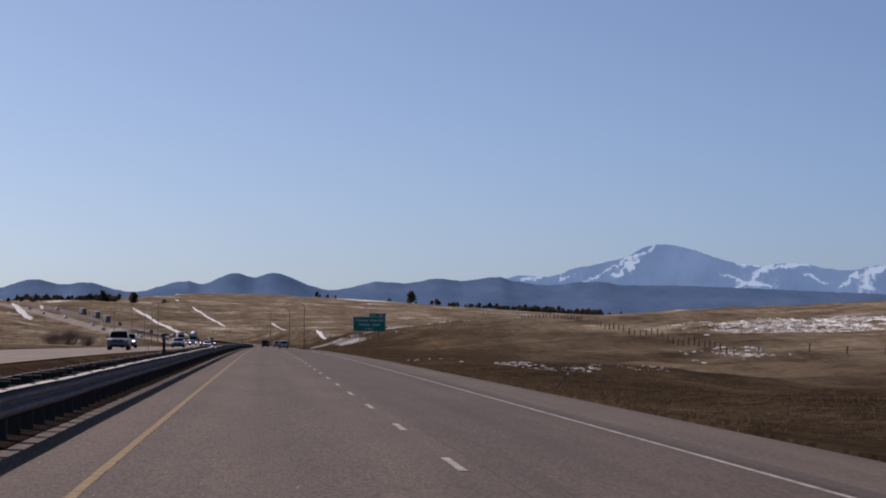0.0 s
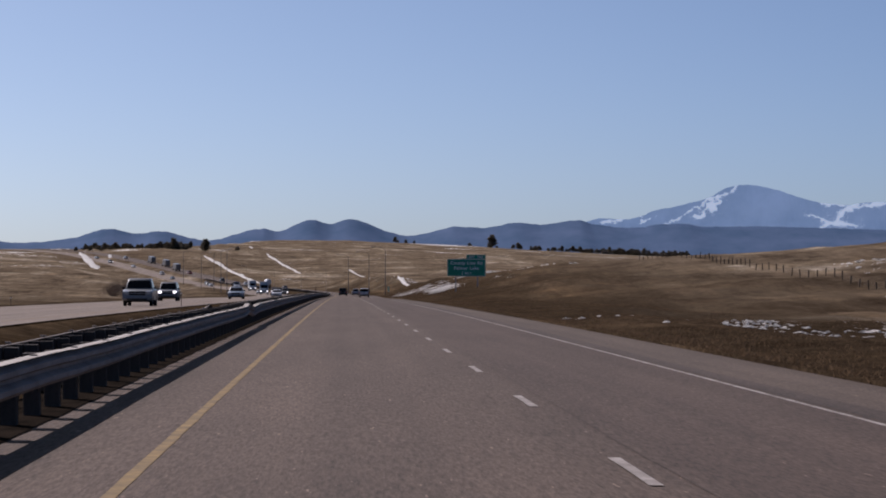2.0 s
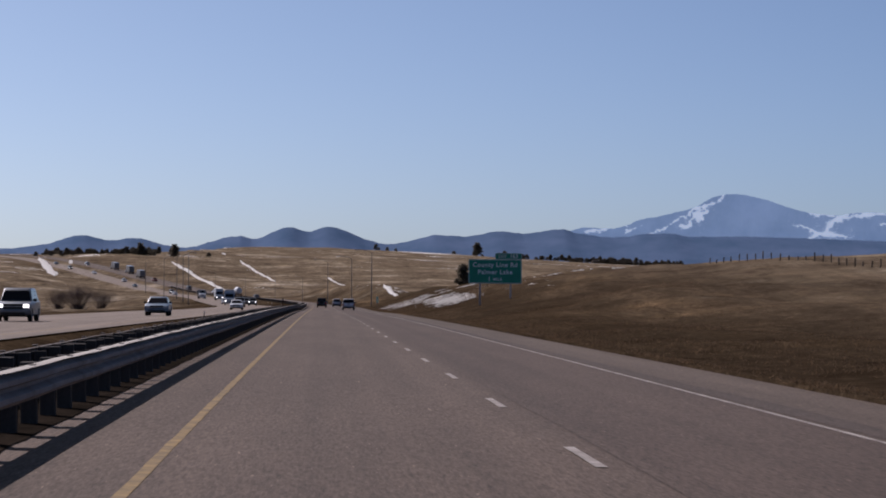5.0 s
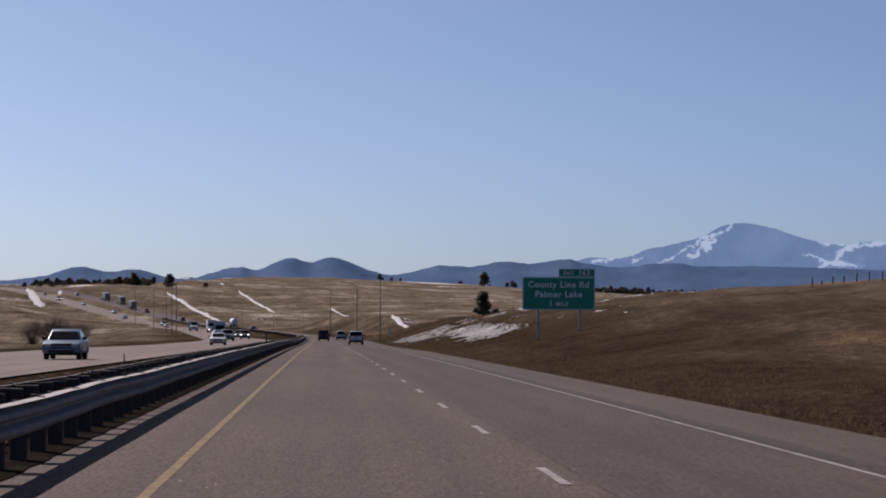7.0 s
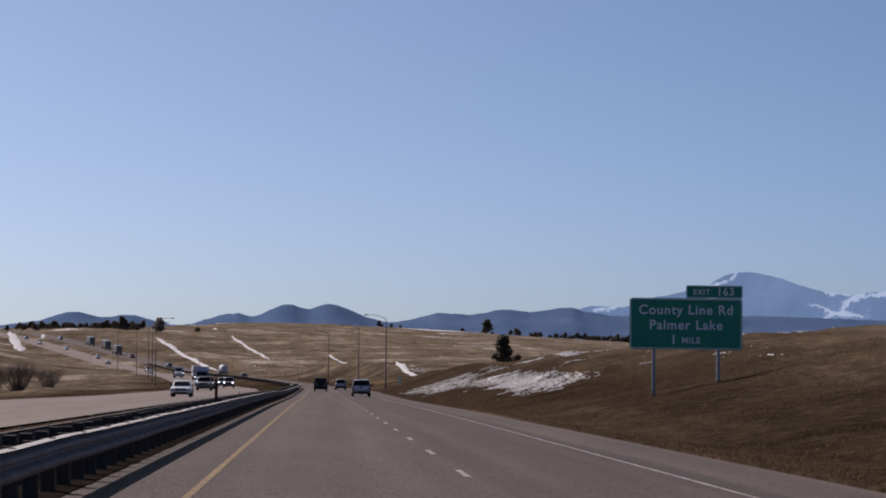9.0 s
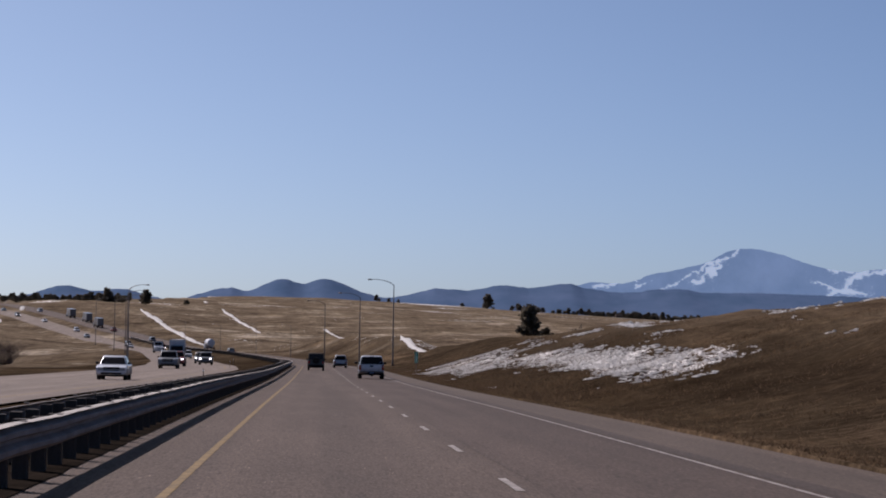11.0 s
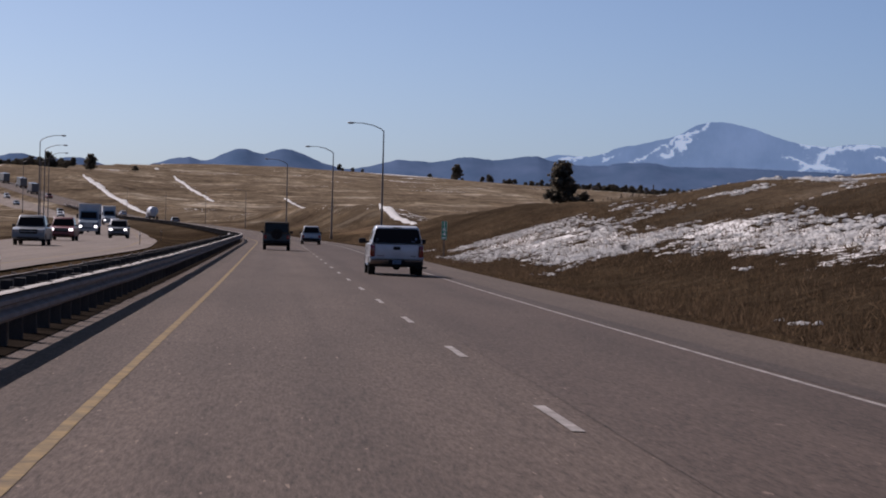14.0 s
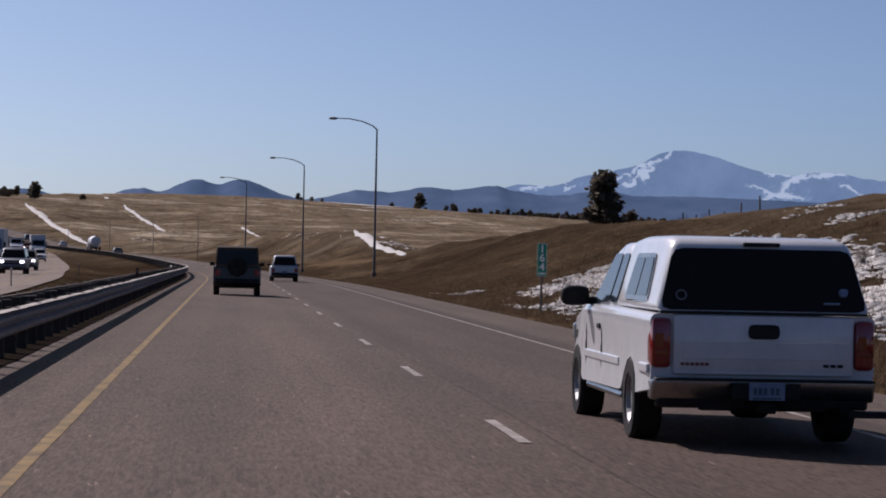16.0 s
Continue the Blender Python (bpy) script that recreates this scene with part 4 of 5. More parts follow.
def tufts(name, count, u0, u1, y0, y1, tall, seed):
    rng = random.Random(seed)
    us = [u0 + (u1 - u0) * rng.random() ** 1.5 for _ in range(count)]
    ys = [rng.uniform(y0, y1) for _ in range(count)]
    zs = ground_height(np.array(us), np.array(ys))
    verts, faces = [], []
    for u, y, z in zip(us, ys, zs):
        x = u + float(road_x(y))
        thick = noise.noise(Vector((u * 0.15, y * 0.1, 4)))
        if thick < rng.uniform(-0.6, 0.2):
            continue
        for _ in range(3):
            h = tall * rng.uniform(0.4, 1.15) * (1 + 0.5 * thick)
            a, w = rng.uniform(0, 6.28), rng.uniform(0.008, 0.02)
            lx, ly = rng.gauss(0, 0.12), rng.gauss(0, 0.12)
            bx, by = x + rng.gauss(0, 0.1), y + rng.gauss(0, 0.1)
            o = len(verts)
            verts += [(bx - w * math.cos(a), by - w * math.sin(a), z - 0.03), (bx + w * math.cos(a), by + w * math.sin(a), z - 0.03), (bx + lx, by + ly, z + h)]
            faces.append((o, o + 1, o + 2))
    me = mesh_of(name, verts, faces, M_TUFT)
    return tagged(new(name, me), "tufts of dry brown grass", "grass", kind="stuff")


tufts("verge_grass", 80000, 8.35, 30, 45, 760, 0.10, 7)
tufts("slope_grass", 20000, 9.4, 24, 500, 715, 0.21, 17)
tufts("median_grass", 9000, -8.2, -5.0, 40, 640, 0.12, 9)

# ---- snow drifts in the gullies of the hillside ----
def drift(x0, y0, x1, y1, w0, w1, deep, label, seed):
    """A long drift draped over the ground, ragged along its edges."""
    n, k = 60, 7
    verts, faces = [], []
    ax, ay = Vector((x0, y0)), Vector((x1, y1))
    way = (ay - ax).normalized()
    nx, ny = -way.y, way.x
    for i in range(n + 1):
        t = i / n
        w = (w0 + (w1 - w0) * t) * (0.72 + 0.35 * noise.noise(Vector((t * 7, seed, 0.3)))) * min(1, 6 * t + 0.1, 6 * (1 - t) + 0.1)
        c = ax.lerp(ay, t) + Vector((nx, ny)) * (0.16 * noise.noise(Vector((t * 3, seed, 2))))
        for j in range(k):
            s = 2 * j / (k - 1) - 1
            rag = 1 + 0.35 * noise.noise(Vector((t * 25, s * 2, seed + 5)))
            x, y = c.x + nx * w * s * rag, c.y + ny * w * s * rag
            verts.append((x, y, height_at(x, y) - 0.12 + (deep + 0.12) * (1 - s * s)))
    for i in range(n):
        for j in range(k - 1):
            a = i * k + j
            faces.append((a, a + 1, a + k + 1, a + k))
    me = mesh_of("snow_drift", verts, faces, M_SNOW, True)
    return tagged(new("snow_drift", me), label, "snow drift")


drift(-82, 1612, -37.5, 1268, 2.0, 1.5, 0.45, "long drift of old snow down a gully of the hillside", 1)
drift(-49.7, 1768, -22, 1434, 1.7, 1.4, 0.45, "narrow drift of old snow on the brown hillside", 2)
drift(19.3, 982, 22.2, 890, 1.2, 0.8, 0.3, "broad bright drift of snow on the cut slope", 3)
drift(-163, 1690, -129, 1450, 4.4, 3.8, 0.4, "broad drift of snow below the brow", 4)
drift(-141, 1650, -136, 1600, 2.6, 1.6, 0.3, "small drift of snow below the brow", 7)
drift(3.2, 1488, 11.4, 1388, 1.1, 0.7, 0.3, "thin drift of snow on the hillside", 5)
drift(-68, 1980, -64, 1910, 2.0, 1.2, 0.3, "small drift of snow near the ridge", 6)


# ---- crusts of old snow between the grass of the cut slope ----
def snow_crusts(name, count, u0, u1, y0, y1, size, seed, label):
    """Broken lumps of snow, each a low uneven dome with a ragged rim."""
    rng = random.Random(seed)
    us = np.array([rng.uniform(u0, u1) for _ in range(count)])
    ys = np.array([rng.uniform(y0, y1) for _ in range(count)])
    xs = us + road_x(ys)
    zs = ground_height(us, ys)
    cover = patches(list(zip(xs, ys, zs)))
    verts, faces = [], []
    for x, y, z, c in zip(xs, ys, zs, cover):
        clump = noise.fractal(Vector((x * 0.30, y * 0.07, 1.5)), 1.0, 2.0, 4)
        if c + 0.45 * clump < rng.uniform(0.02, 0.34):
            continue
        r, tall = size * rng.uniform(0.35, 1.2), size * rng.uniform(0.12, 0.45)
        long = rng.uniform(0.6, 1.5)
        o, n = len(verts), 9
        for ring, (f, h) in enumerate(((1.0, -0.06), (0.72, 0.62), (0.3, 1.0))):
            for k in range(n):
                a = 2 * math.pi * k / n
                w = r * f * rng.uniform(0.6, 1.3)
                verts.append((x + w * math.cos(a), y + w * long * math.sin(a), z + h * tall * rng.uniform(0.75, 1.2)))
        for ring in range(2):
            for k in range(n):
                a, b = o + ring * n + k, o + ring * n + (k + 1) % n
                faces.append((a, b, b + n, a + n))
        faces.append(tuple(o + 2 * n + k for k in range(n)))
    return tagged(new(name, mesh_of(name, verts, faces, M_SNOW)), label, "snow", kind="stuff")


snow_crusts("snow_crust", 64000, 9.4, 36, 484, 720, 0.21, 41, "broken crusts of old snow on the brown cut slope")
snow_crusts("snow_crust", 9000, 30, 55, 490, 730, 0.35, 42, "old snow among the grass above the cut slope")
snow_crusts("snow_crust", 7000, 10, 44, 160, 235, 0.17, 43, "thin patches of old snow in the roadside grass")
snow_crusts("snow_crust", 9000, 44, 112, 268, 405, 0.40, 44, "patches of old snow across the open field")


# ---- a small farmhouse among the far pines ----
def farmhouse(x, y):
    z = height_at(x, y)
    ob = empty("farmhouse", pose(x, y, z, 0, 0, 12), "small pale farmhouse with a dark roof among pines", "house")
    wall = bar((-4.5, -3, -0.6), (4.5, 3, 2.9), 0.02)
    for sx in (-4.5, 4.5):
        v = [wall.verts.new((sx * 0.995, yy, zz)) for yy, zz in ((-3, 2.9), (3, 2.9), (0, 4.9))]
        wall.faces.new(v)
    part("wall", wall, M_FARROAD, ob)
    for s in (-1, 1):
        part("roof", pane_roof(s), M_TAR, ob)
    door = part("door", bar((-0.5, -3.06, -0.1), (0.5, -2.98, 2.0), 0.02), M_BARK, ob)
    part("knob", bar((0.32, -3.12, 0.9), (0.4, -3.05, 0.98), 0.02), M_ALU, door)
    for wx in (-3, -1.6, 1.6, 3):
        w = part("window", bar((wx - 0.5, -3.05, 0.9), (wx + 0.5, -2.98, 2.0), 0.01), M_TIMBER, ob)
        part("pane", bar((wx - 0.42, -3.07, 0.98), (wx + 0.42, -3.04, 1.92), 0.005), M_TAR, w)
    part("chimney", bar((1.8, 0.3, 4.0), (2.5, 1.0, 5.8), 0.03), M_WEATHERED, ob)
    return ob


def pane_roof(s):
    bm = bmesh.new()
    lo = [(-4.9, s * 3.5, 2.55), (4.9, s * 3.5, 2.55), (4.9, 0, 5.0), (-4.9, 0, 5.0)]
    a = [bm.verts.new(p) for p in lo]
    b = [bm.verts.new((p[0], p[1], p[2] + 0.18)) for p in lo]
    bm.faces.new(a)
    bm.faces.new(b[::-1])
    for k in range(4):
        bm.faces.new((a[k], b[k], b[(k + 1) % 4], a[(k + 1) % 4]))
    bmesh.ops.recalc_face_normals(bm, faces=bm.faces)
    return bm


farmhouse(238, 2428).scale = (0.6, 0.6, 0.6)

# ---- vehicles ----
M_TYRE = mottled("tyre_rubber", (0.012, 0.012, 0.012), (0.035, 0.033, 0.031), 6, 60, 0.85, 0, 0.3, 0.003)
M_RIM = mottled("alloy_rim", (0.20, 0.20, 0.20), (0.36, 0.36, 0.36), 5, 50, 0.5, 0.7, 0)
M_BLACK = mottled("black_plastic", (0.010, 0.010, 0.011), (0.03, 0.03, 0.03), 4, 50, 0.6, 0, 0.1)
M_CHROME = mottled("dull_chrome", (0.20, 0.20, 0.21), (0.36, 0.36, 0.37), 4, 50, 0.28, 1.0, 0)
M_UNDER = mottled("undercarriage", (0.012, 0.011, 0.010), (0.045, 0.04, 0.036), 5, 30, 0.9, 0.2, 0.3)
M_GLASS = tinted_glass("privacy_glass", (0.016, 0.012, 0.011))
M_SIDEGLASS = tinted_glass("side_glass", (0.022, 0.03, 0.04))
M_RED = lens("red_tail_lens", (0.24, 0.008, 0.010))
M_AMBER = lens("amber_lens", (0.26, 0.05, 0.012))
M_CLEAR = lens("clear_lens", (0.30, 0.30, 0.31))
M_LAMP_ON = lens("lit_headlight", (0.9, 0.9, 0.88), 3.0)
M_PLATE = mottled("licence_plate_white", (0.13, 0.18, 0.30), (0.24, 0.29, 0.40), 8, 40, 0.5, 0, 0)
M_PLATE_INK = mottled("licence_plate_ink", (0.05, 0.10, 0.12), (0.10, 0.16, 0.20), 8, 40, 0.6, 0, 0)
M_WHITEPAINT = paint("white_truck_paint", (0.68, 0.68, 0.69), 0.25, 0.8, 0, 0.05)
M_SILVER = paint("silver_paint", (0.42, 0.43, 0.45), 0.32, 0.5, 0.35)
M_MIDGREY = paint("mid_grey_metallic_paint", (0.17, 0.175, 0.18), 0.32, 0.5, 0.3)
M_DARK = paint("dark_green_black_paint", (0.026, 0.025, 0.025), 0.45, 0.3)
M_GREYPAINT = paint("grey_paint", (0.13, 0.135, 0.145), 0.35, 0.5, 0.3)
M_REDPAINT = paint("dark_red_paint", (0.20, 0.03, 0.025), 0.35, 0.5)
M_BLUEPAINT = paint("steel_blue_paint", (0.10, 0.15, 0.21), 0.35, 0.5)
M_TRAILER = paint("trailer_white", (0.62, 0.63, 0.64), 0.5, 0.1)
# black hardtop; sun on the roof is put into its paler tan tone
M_CANVAS = mottled("sunlit_black_hardtop", (0.035, 0.030, 0.026), (0.10, 0.084, 0.070), 3, 40, 0.85, 0, 0.2)


def shell(profile, half, bevel=0.04, segs=2, over=0.0):
    """A body from its side outline (y, z), its half width a function of y and z, with rounded edges."""
    bm = bmesh.new()
    a = [bm.verts.new((-half(y, z), y, z)) for y, z in profile]
    b = [bm.verts.new((half(y, z), y, z)) for y, z in profile]
    n = len(profile)
    fa, fb = bm.faces.new(a), bm.faces.new(b[::-1])
    for k in range(n):
        bm.faces.new((a[k], b[k], b[(k + 1) % n], a[(k + 1) % n]))
    bmesh.ops.recalc_face_normals(bm, faces=bm.faces)
    if bevel:
        rims = [e for f in (fa, fb) for e in f.edges if min(q.co.z for q in e.verts) > over]
        bmesh.ops.bevel(bm, geom=rims, offset=bevel, segments=segs, profile=0.5, affect="EDGES", clamp_overlap=True)
    bmesh.ops.triangulate(bm, faces=[f for f in bm.faces if len(f.verts) > 4])
    return bm


def swell(bm, levels, bulge):
    """Cuts a body at some heights and curves its flanks in or out there."""
    for z in levels:
        bmesh.ops.bisect_plane(bm, geom=bm.verts[:] + bm.edges[:] + bm.faces[:], plane_co=(0, 0, z), plane_no=(0, 0, 1))
    for v in bm.verts:
        if abs(v.co.x) > 0.5:
            v.co.x += math.copysign(bulge(v.co.z), v.co.x)
    return bm


def pebble(centre, half):
    """A rounded box, as of a mirror's housing."""
    bm = bmesh.new()
    bmesh.ops.create_uvsphere(bm, u_segments=20, v_segments=12, radius=1)
    for v in bm.verts:
        v.co = Vector([c + h * math.copysign(abs(q) ** 0.6, q) for c, h, q in zip(centre, half, v.co)])
    return bm


def pane(corners, proud=0.012, r=0.05, deep=0.03):
    """A flat or slightly skewed panel with rounded corners standing proud of the surface it lies on."""
    c = [Vector(p) for p in corners]
    normal = (c[1] - c[0]).cross(c[3] - c[0]).normalized()
    ring = []
    n = len(c)
    for i in range(n):
        p, before, after = c[i], c[i - 1], c[(i + 1) % n]
        q0 = p + (before - p).normalized() * min(r, (before - p).length * 0.45)
        q1 = p + (after - p).normalized() * min(r, (after - p).length * 0.45)
        ring += [q0, (q0 + 2 * p + q1) / 4, q1]
    bm = bmesh.new()
    top = [bm.verts.new(p + normal * proud) for p in ring]
    low = [bm.verts.new(p - normal * deep) for p in ring]
    bm.faces.new(top)
    bm.faces.new(low[::-1])
    for k in range(len(ring)):
        j = (k + 1) % len(ring)
        bm.faces.new((top[k], low[k], low[j], top[j]))
    bmesh.ops.recalc_face_normals(bm, faces=bm.faces)
    return bm


def lathe(profile, sides=22):
    """A wheel-like solid: (radius, x) turned round the x axis."""
    bm = bmesh.new()
    rings = [[bm.verts.new((x, r * math.cos(2 * math.pi * k / sides), r * math.sin(2 * math.pi * k / sides))) for k in range(sides)] for r, x in profile]
    for a, b in zip(rings, rings[1:]):
        for k in range(sides):
            bm.faces.new((a[k], a[(k + 1) % sides], b[(k + 1) % sides], b[k]))
    bmesh.ops.recalc_face_normals(bm, faces=bm.faces)
    return bm


def wheel(parent, x, y, r, w, fine=True):
    s = 1 if x > 0 else -1
    ob = new("wheel")
    ob.parent = parent
    ob.matrix_basis = pose(x, y, r)
    k = 24 if fine else 14
    part("tyre", lathe([(r * 0.62, -w / 2), (r * 0.93, -w / 2), (r, -w * 0.36), (r, w * 0.36), (r * 0.93, w / 2), (r * 0.62, w / 2), (r * 0.62, -w / 2)], k), M_TYRE, ob, smooth_shade=False)
    rim = part("rim", lathe([(0.005, s * w * 0.36), (r * 0.18, s * w * 0.36), (r * 0.22, s * w * 0.26), (r * 0.5, s * w * 0.30), (r * 0.56, s * w * 0.44), (r * 0.64, s * w * 0.46), (r * 0.64, -s * w * 0.4)], k), M_RIM, ob)
    return ob


def wheel_arch(yc, r, floor, steps=7):
    """Points of an arch over a wheel, from the front to the back."""
    a0 = math.asin(min(1, max(-1, (floor - r * 0.8) / (r * 1.18))))
    return [(yc + r * 1.18 * math.cos(a), r * 0.8 + r * 1.18 * math.sin(a)) for a in np.linspace(a0, math.pi - a0, steps)]


def licence(parent, y, z, s=-1, w=0.31):
    p = part("licence_plate", bar((-w / 2, y - 0.008, z - 0.078), (w / 2, y + 0.008, z + 0.078), 0.004), M_PLATE, parent, "pale licence plate")
    for k, x in enumerate((-0.105, -0.06, -0.015, 0.045, 0.09)):
        part("mark", bar((x - 0.015, y + s * 0.011, z - 0.03), (x + 0.015, y + s * 0.0085, z + 0.032)), M_PLATE_INK, p)
    part("stripe", bar((-w / 2 + 0.03, y + s * 0.011, z - 0.07), (w / 2 - 0.03, y + s * 0.0085, z - 0.052)), M_PLATE_INK, p)
    return p


# -- the white pickup with a canopy over its bed --
def white_pickup():
    t = empty("pickup_truck", pose(0, 0, 0), "white extended-cab pickup truck with a tinted canopy over the bed", "pickup truck")
    ra, fa = wheel_arch(-1.72, 0.39, 0.46), wheel_arch(1.92, 0.39, 0.46)
    low = [(-2.80, 0.52), (-2.80, 1.20), (-0.44, 1.22), (1.28, 1.22), (1.62, 1.17), (2.55, 1.06), (2.80, 0.98), (2.86, 0.80), (2.84, 0.48), (2.62, 0.44)]
    low += fa + [(1.36, 0.42), (-1.14, 0.44)] + ra + [(-2.26, 0.47)]
    flank = lambda y, z: 0.985
    body = part("body", swell(shell(low, lambda y, z: 0.985 - 0.10 * max(0, (y - 2.1) / 0.75) ** 2 - 0.02 * max(0, -2.5 - y) / 0.3, 0.075, 4, 0.95),
                              (0.55, 0.66, 0.80, 0.92, 1.04), lambda z: -0.022 * ((z - 0.80) / 0.4) ** 2), M_WHITEPAINT, t, smooth_shade=True)
    for yc in (-1.72, 1.92):
        for s in (-1, 1):
            part("wheel_arch", tube([(s * (0.962 - 0.10 * max(0, (y - 2.1) / 0.75) ** 2), y, z) for y, z in wheel_arch(yc, 0.395, 0.46, 13)], 0.016, 6), M_WHITEPAINT, t, smooth_shade=True)
    cab_w = lambda y, z: 0.93 - 0.19 * max(0, z - 1.2) / 0.66
    part("cab", shell([(-0.43, 1.18), (-0.40, 1.72), (-0.30, 1.83), (-0.05, 1.86), (0.42, 1.855), (0.66, 1.80), (1.40, 1.18)], cab_w, 0.09, 4), M_WHITEPAINT, t, smooth_shade=True)
    cap_w = lambda y, z: 0.945 - 0.17 * max(0, z - 1.2) / 0.68
    cap = part("canopy", shell([(-2.83, 1.215), (-2.66, 1.80), (-2.58, 1.87), (-2.2, 1.905), (-1.0, 1.905), (-0.55, 1.88), (-0.47, 1.80), (-0.46, 1.215)], cap_w, 0.08, 4), M_WHITEPAINT, t, "white fibreglass canopy", True)
    # rear glass of the canopy, almost the full width
    part("rear_window", pane([(-0.905, -2.822, 1.235), (0.905, -2.822, 1.235), (0.775, -2.667, 1.79), (-0.775, -2.667, 1.79)], 0.012, 0.09), M_GLASS, cap, "dark tinted rear window")
    part("brake_light", bar((-0.16, -2.69, 1.815), (0.16, -2.62, 1.85), 0.01), M_BLACK, cap)
    part("window_seal", bar((-0.90, -2.845, 1.205), (0.90, -2.81, 1.228), 0.006), M_BLACK, cap)
    part("sticker", pane([(0.665, -2.812, 1.37), (0.725, -2.812, 1.37), (0.735, -2.79, 1.44), (0.655, -2.79, 1.44)], 0.03, 0.025), M_PLATE, cap, "small shield-shaped sticker")
    part("sticker", pane([(0.52, -2.82, 1.30), (0.66, -2.82, 1.30), (0.66, -2.816, 1.315), (0.52, -2.816, 1.315)], 0.03, 0.005), M_PLATE, cap)
    ring = lathe([(0.035, -0.003), (0.05, -0.003), (0.05, 0.003), (0.035, 0.003), (0.035, -0.003)], 20)
    bmesh.ops.rotate(ring, cent=(0, 0, 0), matrix=Euler((0, 0, radians(90))).to_matrix(), verts=ring.verts)
    bmesh.ops.rotate(ring, cent=(0, 0, 0), matrix=Euler((radians(-15), 0, 0)).to_matrix(), verts=ring.verts)
    bmesh.ops.translate(ring, vec=(-0.72, -2.826, 1.37), verts=ring.verts)
    part("sticker", ring, M_GREYPAINT, cap, "round pale sticker")
    for s in (-1, 1):
        w = lambda z: cap_w(0, z)
        side = [(s * w(1.30), -2.28, 1.30), (s * w(1.30), -0.92, 1.30), (s * w(1.74), -1.02, 1.74), (s * w(1.74), -2.10, 1.74)]
        frame_ob = part("side_window", pane(side if s > 0 else [side[1], side[0], side[3], side[2]], 0.014, 0.07), M_CHROME, cap, "sliding side window in a pale frame")
        for y0, y1, y2, y3 in ((-2.20, -1.62, -1.62, -2.06), (-1.56, -1.00, -1.08, -1.56)):
            g = [(s * w(1.345), y0, 1.345), (s * w(1.345), y1, 1.345), (s * w(1.70), y2, 1.70), (s * w(1.70), y3, 1.70)]
            part("pane", pane(g if s > 0 else [g[1], g[0], g[3], g[2]], 0.02, 0.04), M_SIDEGLASS, frame_ob)
        c = lambda z: cab_w(0, z)
        for y0, y1, y2, y3, nm in ((0.16, 1.18, 0.62, 0.16, "door_window"), (-0.33, 0.06, 0.06, -0.29, "quarter_window")):
            g = [(s * c(1.25), y0, 1.25), (s * c(1.25), y1, 1.25), (s * c(1.74), y2, 1.74), (s * c(1.74), y3, 1.74)]
            part(nm, pane(g if s > 0 else [g[1], g[0], g[3], g[2]], 0.012, 0.06), M_SIDEGLASS, t)
        f = lambda z: s * (flank(0, z) + 0.001)
        for yy in (1.22, 0.12):
            part("door_gap", tube([(s * 0.976, yy, 0.47), (s * 0.983, yy, 0.55), (s * 0.988, yy, 0.66), (s * 0.991, yy, 0.80), (s * 0.989, yy, 0.92), (s * 0.983, yy, 1.04), (s * 0.977, yy, 1.12), (s * 0.945, yy, 1.20)], 0.009, 6), M_UNDER, t)
        for y0, y1 in ((-1.05, 1.28), (-2.74, -2.28)):
            part("side_moulding", bar((s * 0.980 - 0.02, y0, 0.66), (s * 0.980 + 0.016, y1, 0.745), 0.012), M_WHITEPAINT, t, "white rubbing strip")
        hb = part("door_handle", bar((s * 0.98 - 0.03, 0.18, 0.98), (s * 0.98 + 0.03, 0.38, 1.035), 0.015), M_BLACK, t, "black door handle")
        part("step_bar", tube([(s * 0.93, -1.1, 0.38), (s * 0.93, 1.3, 0.38)], 0.045, 8), M_CHROME, t, smooth_shade=True)
        mir = part("wing_mirror", pebble((s * 1.13, 1.09, 1.30), (0.145, 0.085, 0.105)), M_BLACK, t, "black wing mirror", True)
        part("mirror_arm", bar((s * 0.96 - 0.06, 1.06, 1.21), (s * 0.96 + 0.06, 1.13, 1.29), 0.02), M_BLACK, mir)
        # tail lamps: red, amber and clear sections
        lx0, lx1 = (0.795, 0.975) if s > 0 else (-0.975, -0.795)
        lamp = part("tail_light", bar((lx0, -2.845, 0.71), (lx1, -2.60, 1.165), 0.045), M_RED, t, "red tail light cluster", True)
        part("amber_segment", bar((lx0 + 0.03, -2.850, 0.90), (lx1 - 0.07, -2.80, 1.03), 0.012), M_AMBER, lamp)
        part("clear_segment", bar((lx0 + 0.03, -2.850, 0.835), (lx1 - 0.03, -2.80, 0.875), 0.012), M_AMBER, lamp)
        for yy in (-1.72, 1.92):
            wheel(t, s * 0.868, yy, 0.385, 0.255)
        part("wheel_well", bar((s * 0.80 - 0.16, -2.14, 0.46), (s * 0.80 + 0.16, -1.30, 0.92), 0.02), M_UNDER, t)
        part("wheel_well", bar((s * 0.80 - 0.16, 1.50, 0.46), (s * 0.80 + 0.16, 2.34, 0.92), 0.02), M_UNDER, t)
        part("headlight", bar((s * 0.72 - 0.2, 2.76, 0.80), (s * 0.72 + 0.2, 2.875, 0.98), 0.03), M_CLEAR, t)
    gate = part("tailgate", bar((-0.785, -2.85, 0.655), (0.785, -2.78, 1.195), 0.025), M_WHITEPAINT, t, "", True)
    part("panel_pressing", bar((-0.70, -2.857, 0.80), (0.70, -2.845, 0.955), 0.006), M_WHITEPAINT, gate)
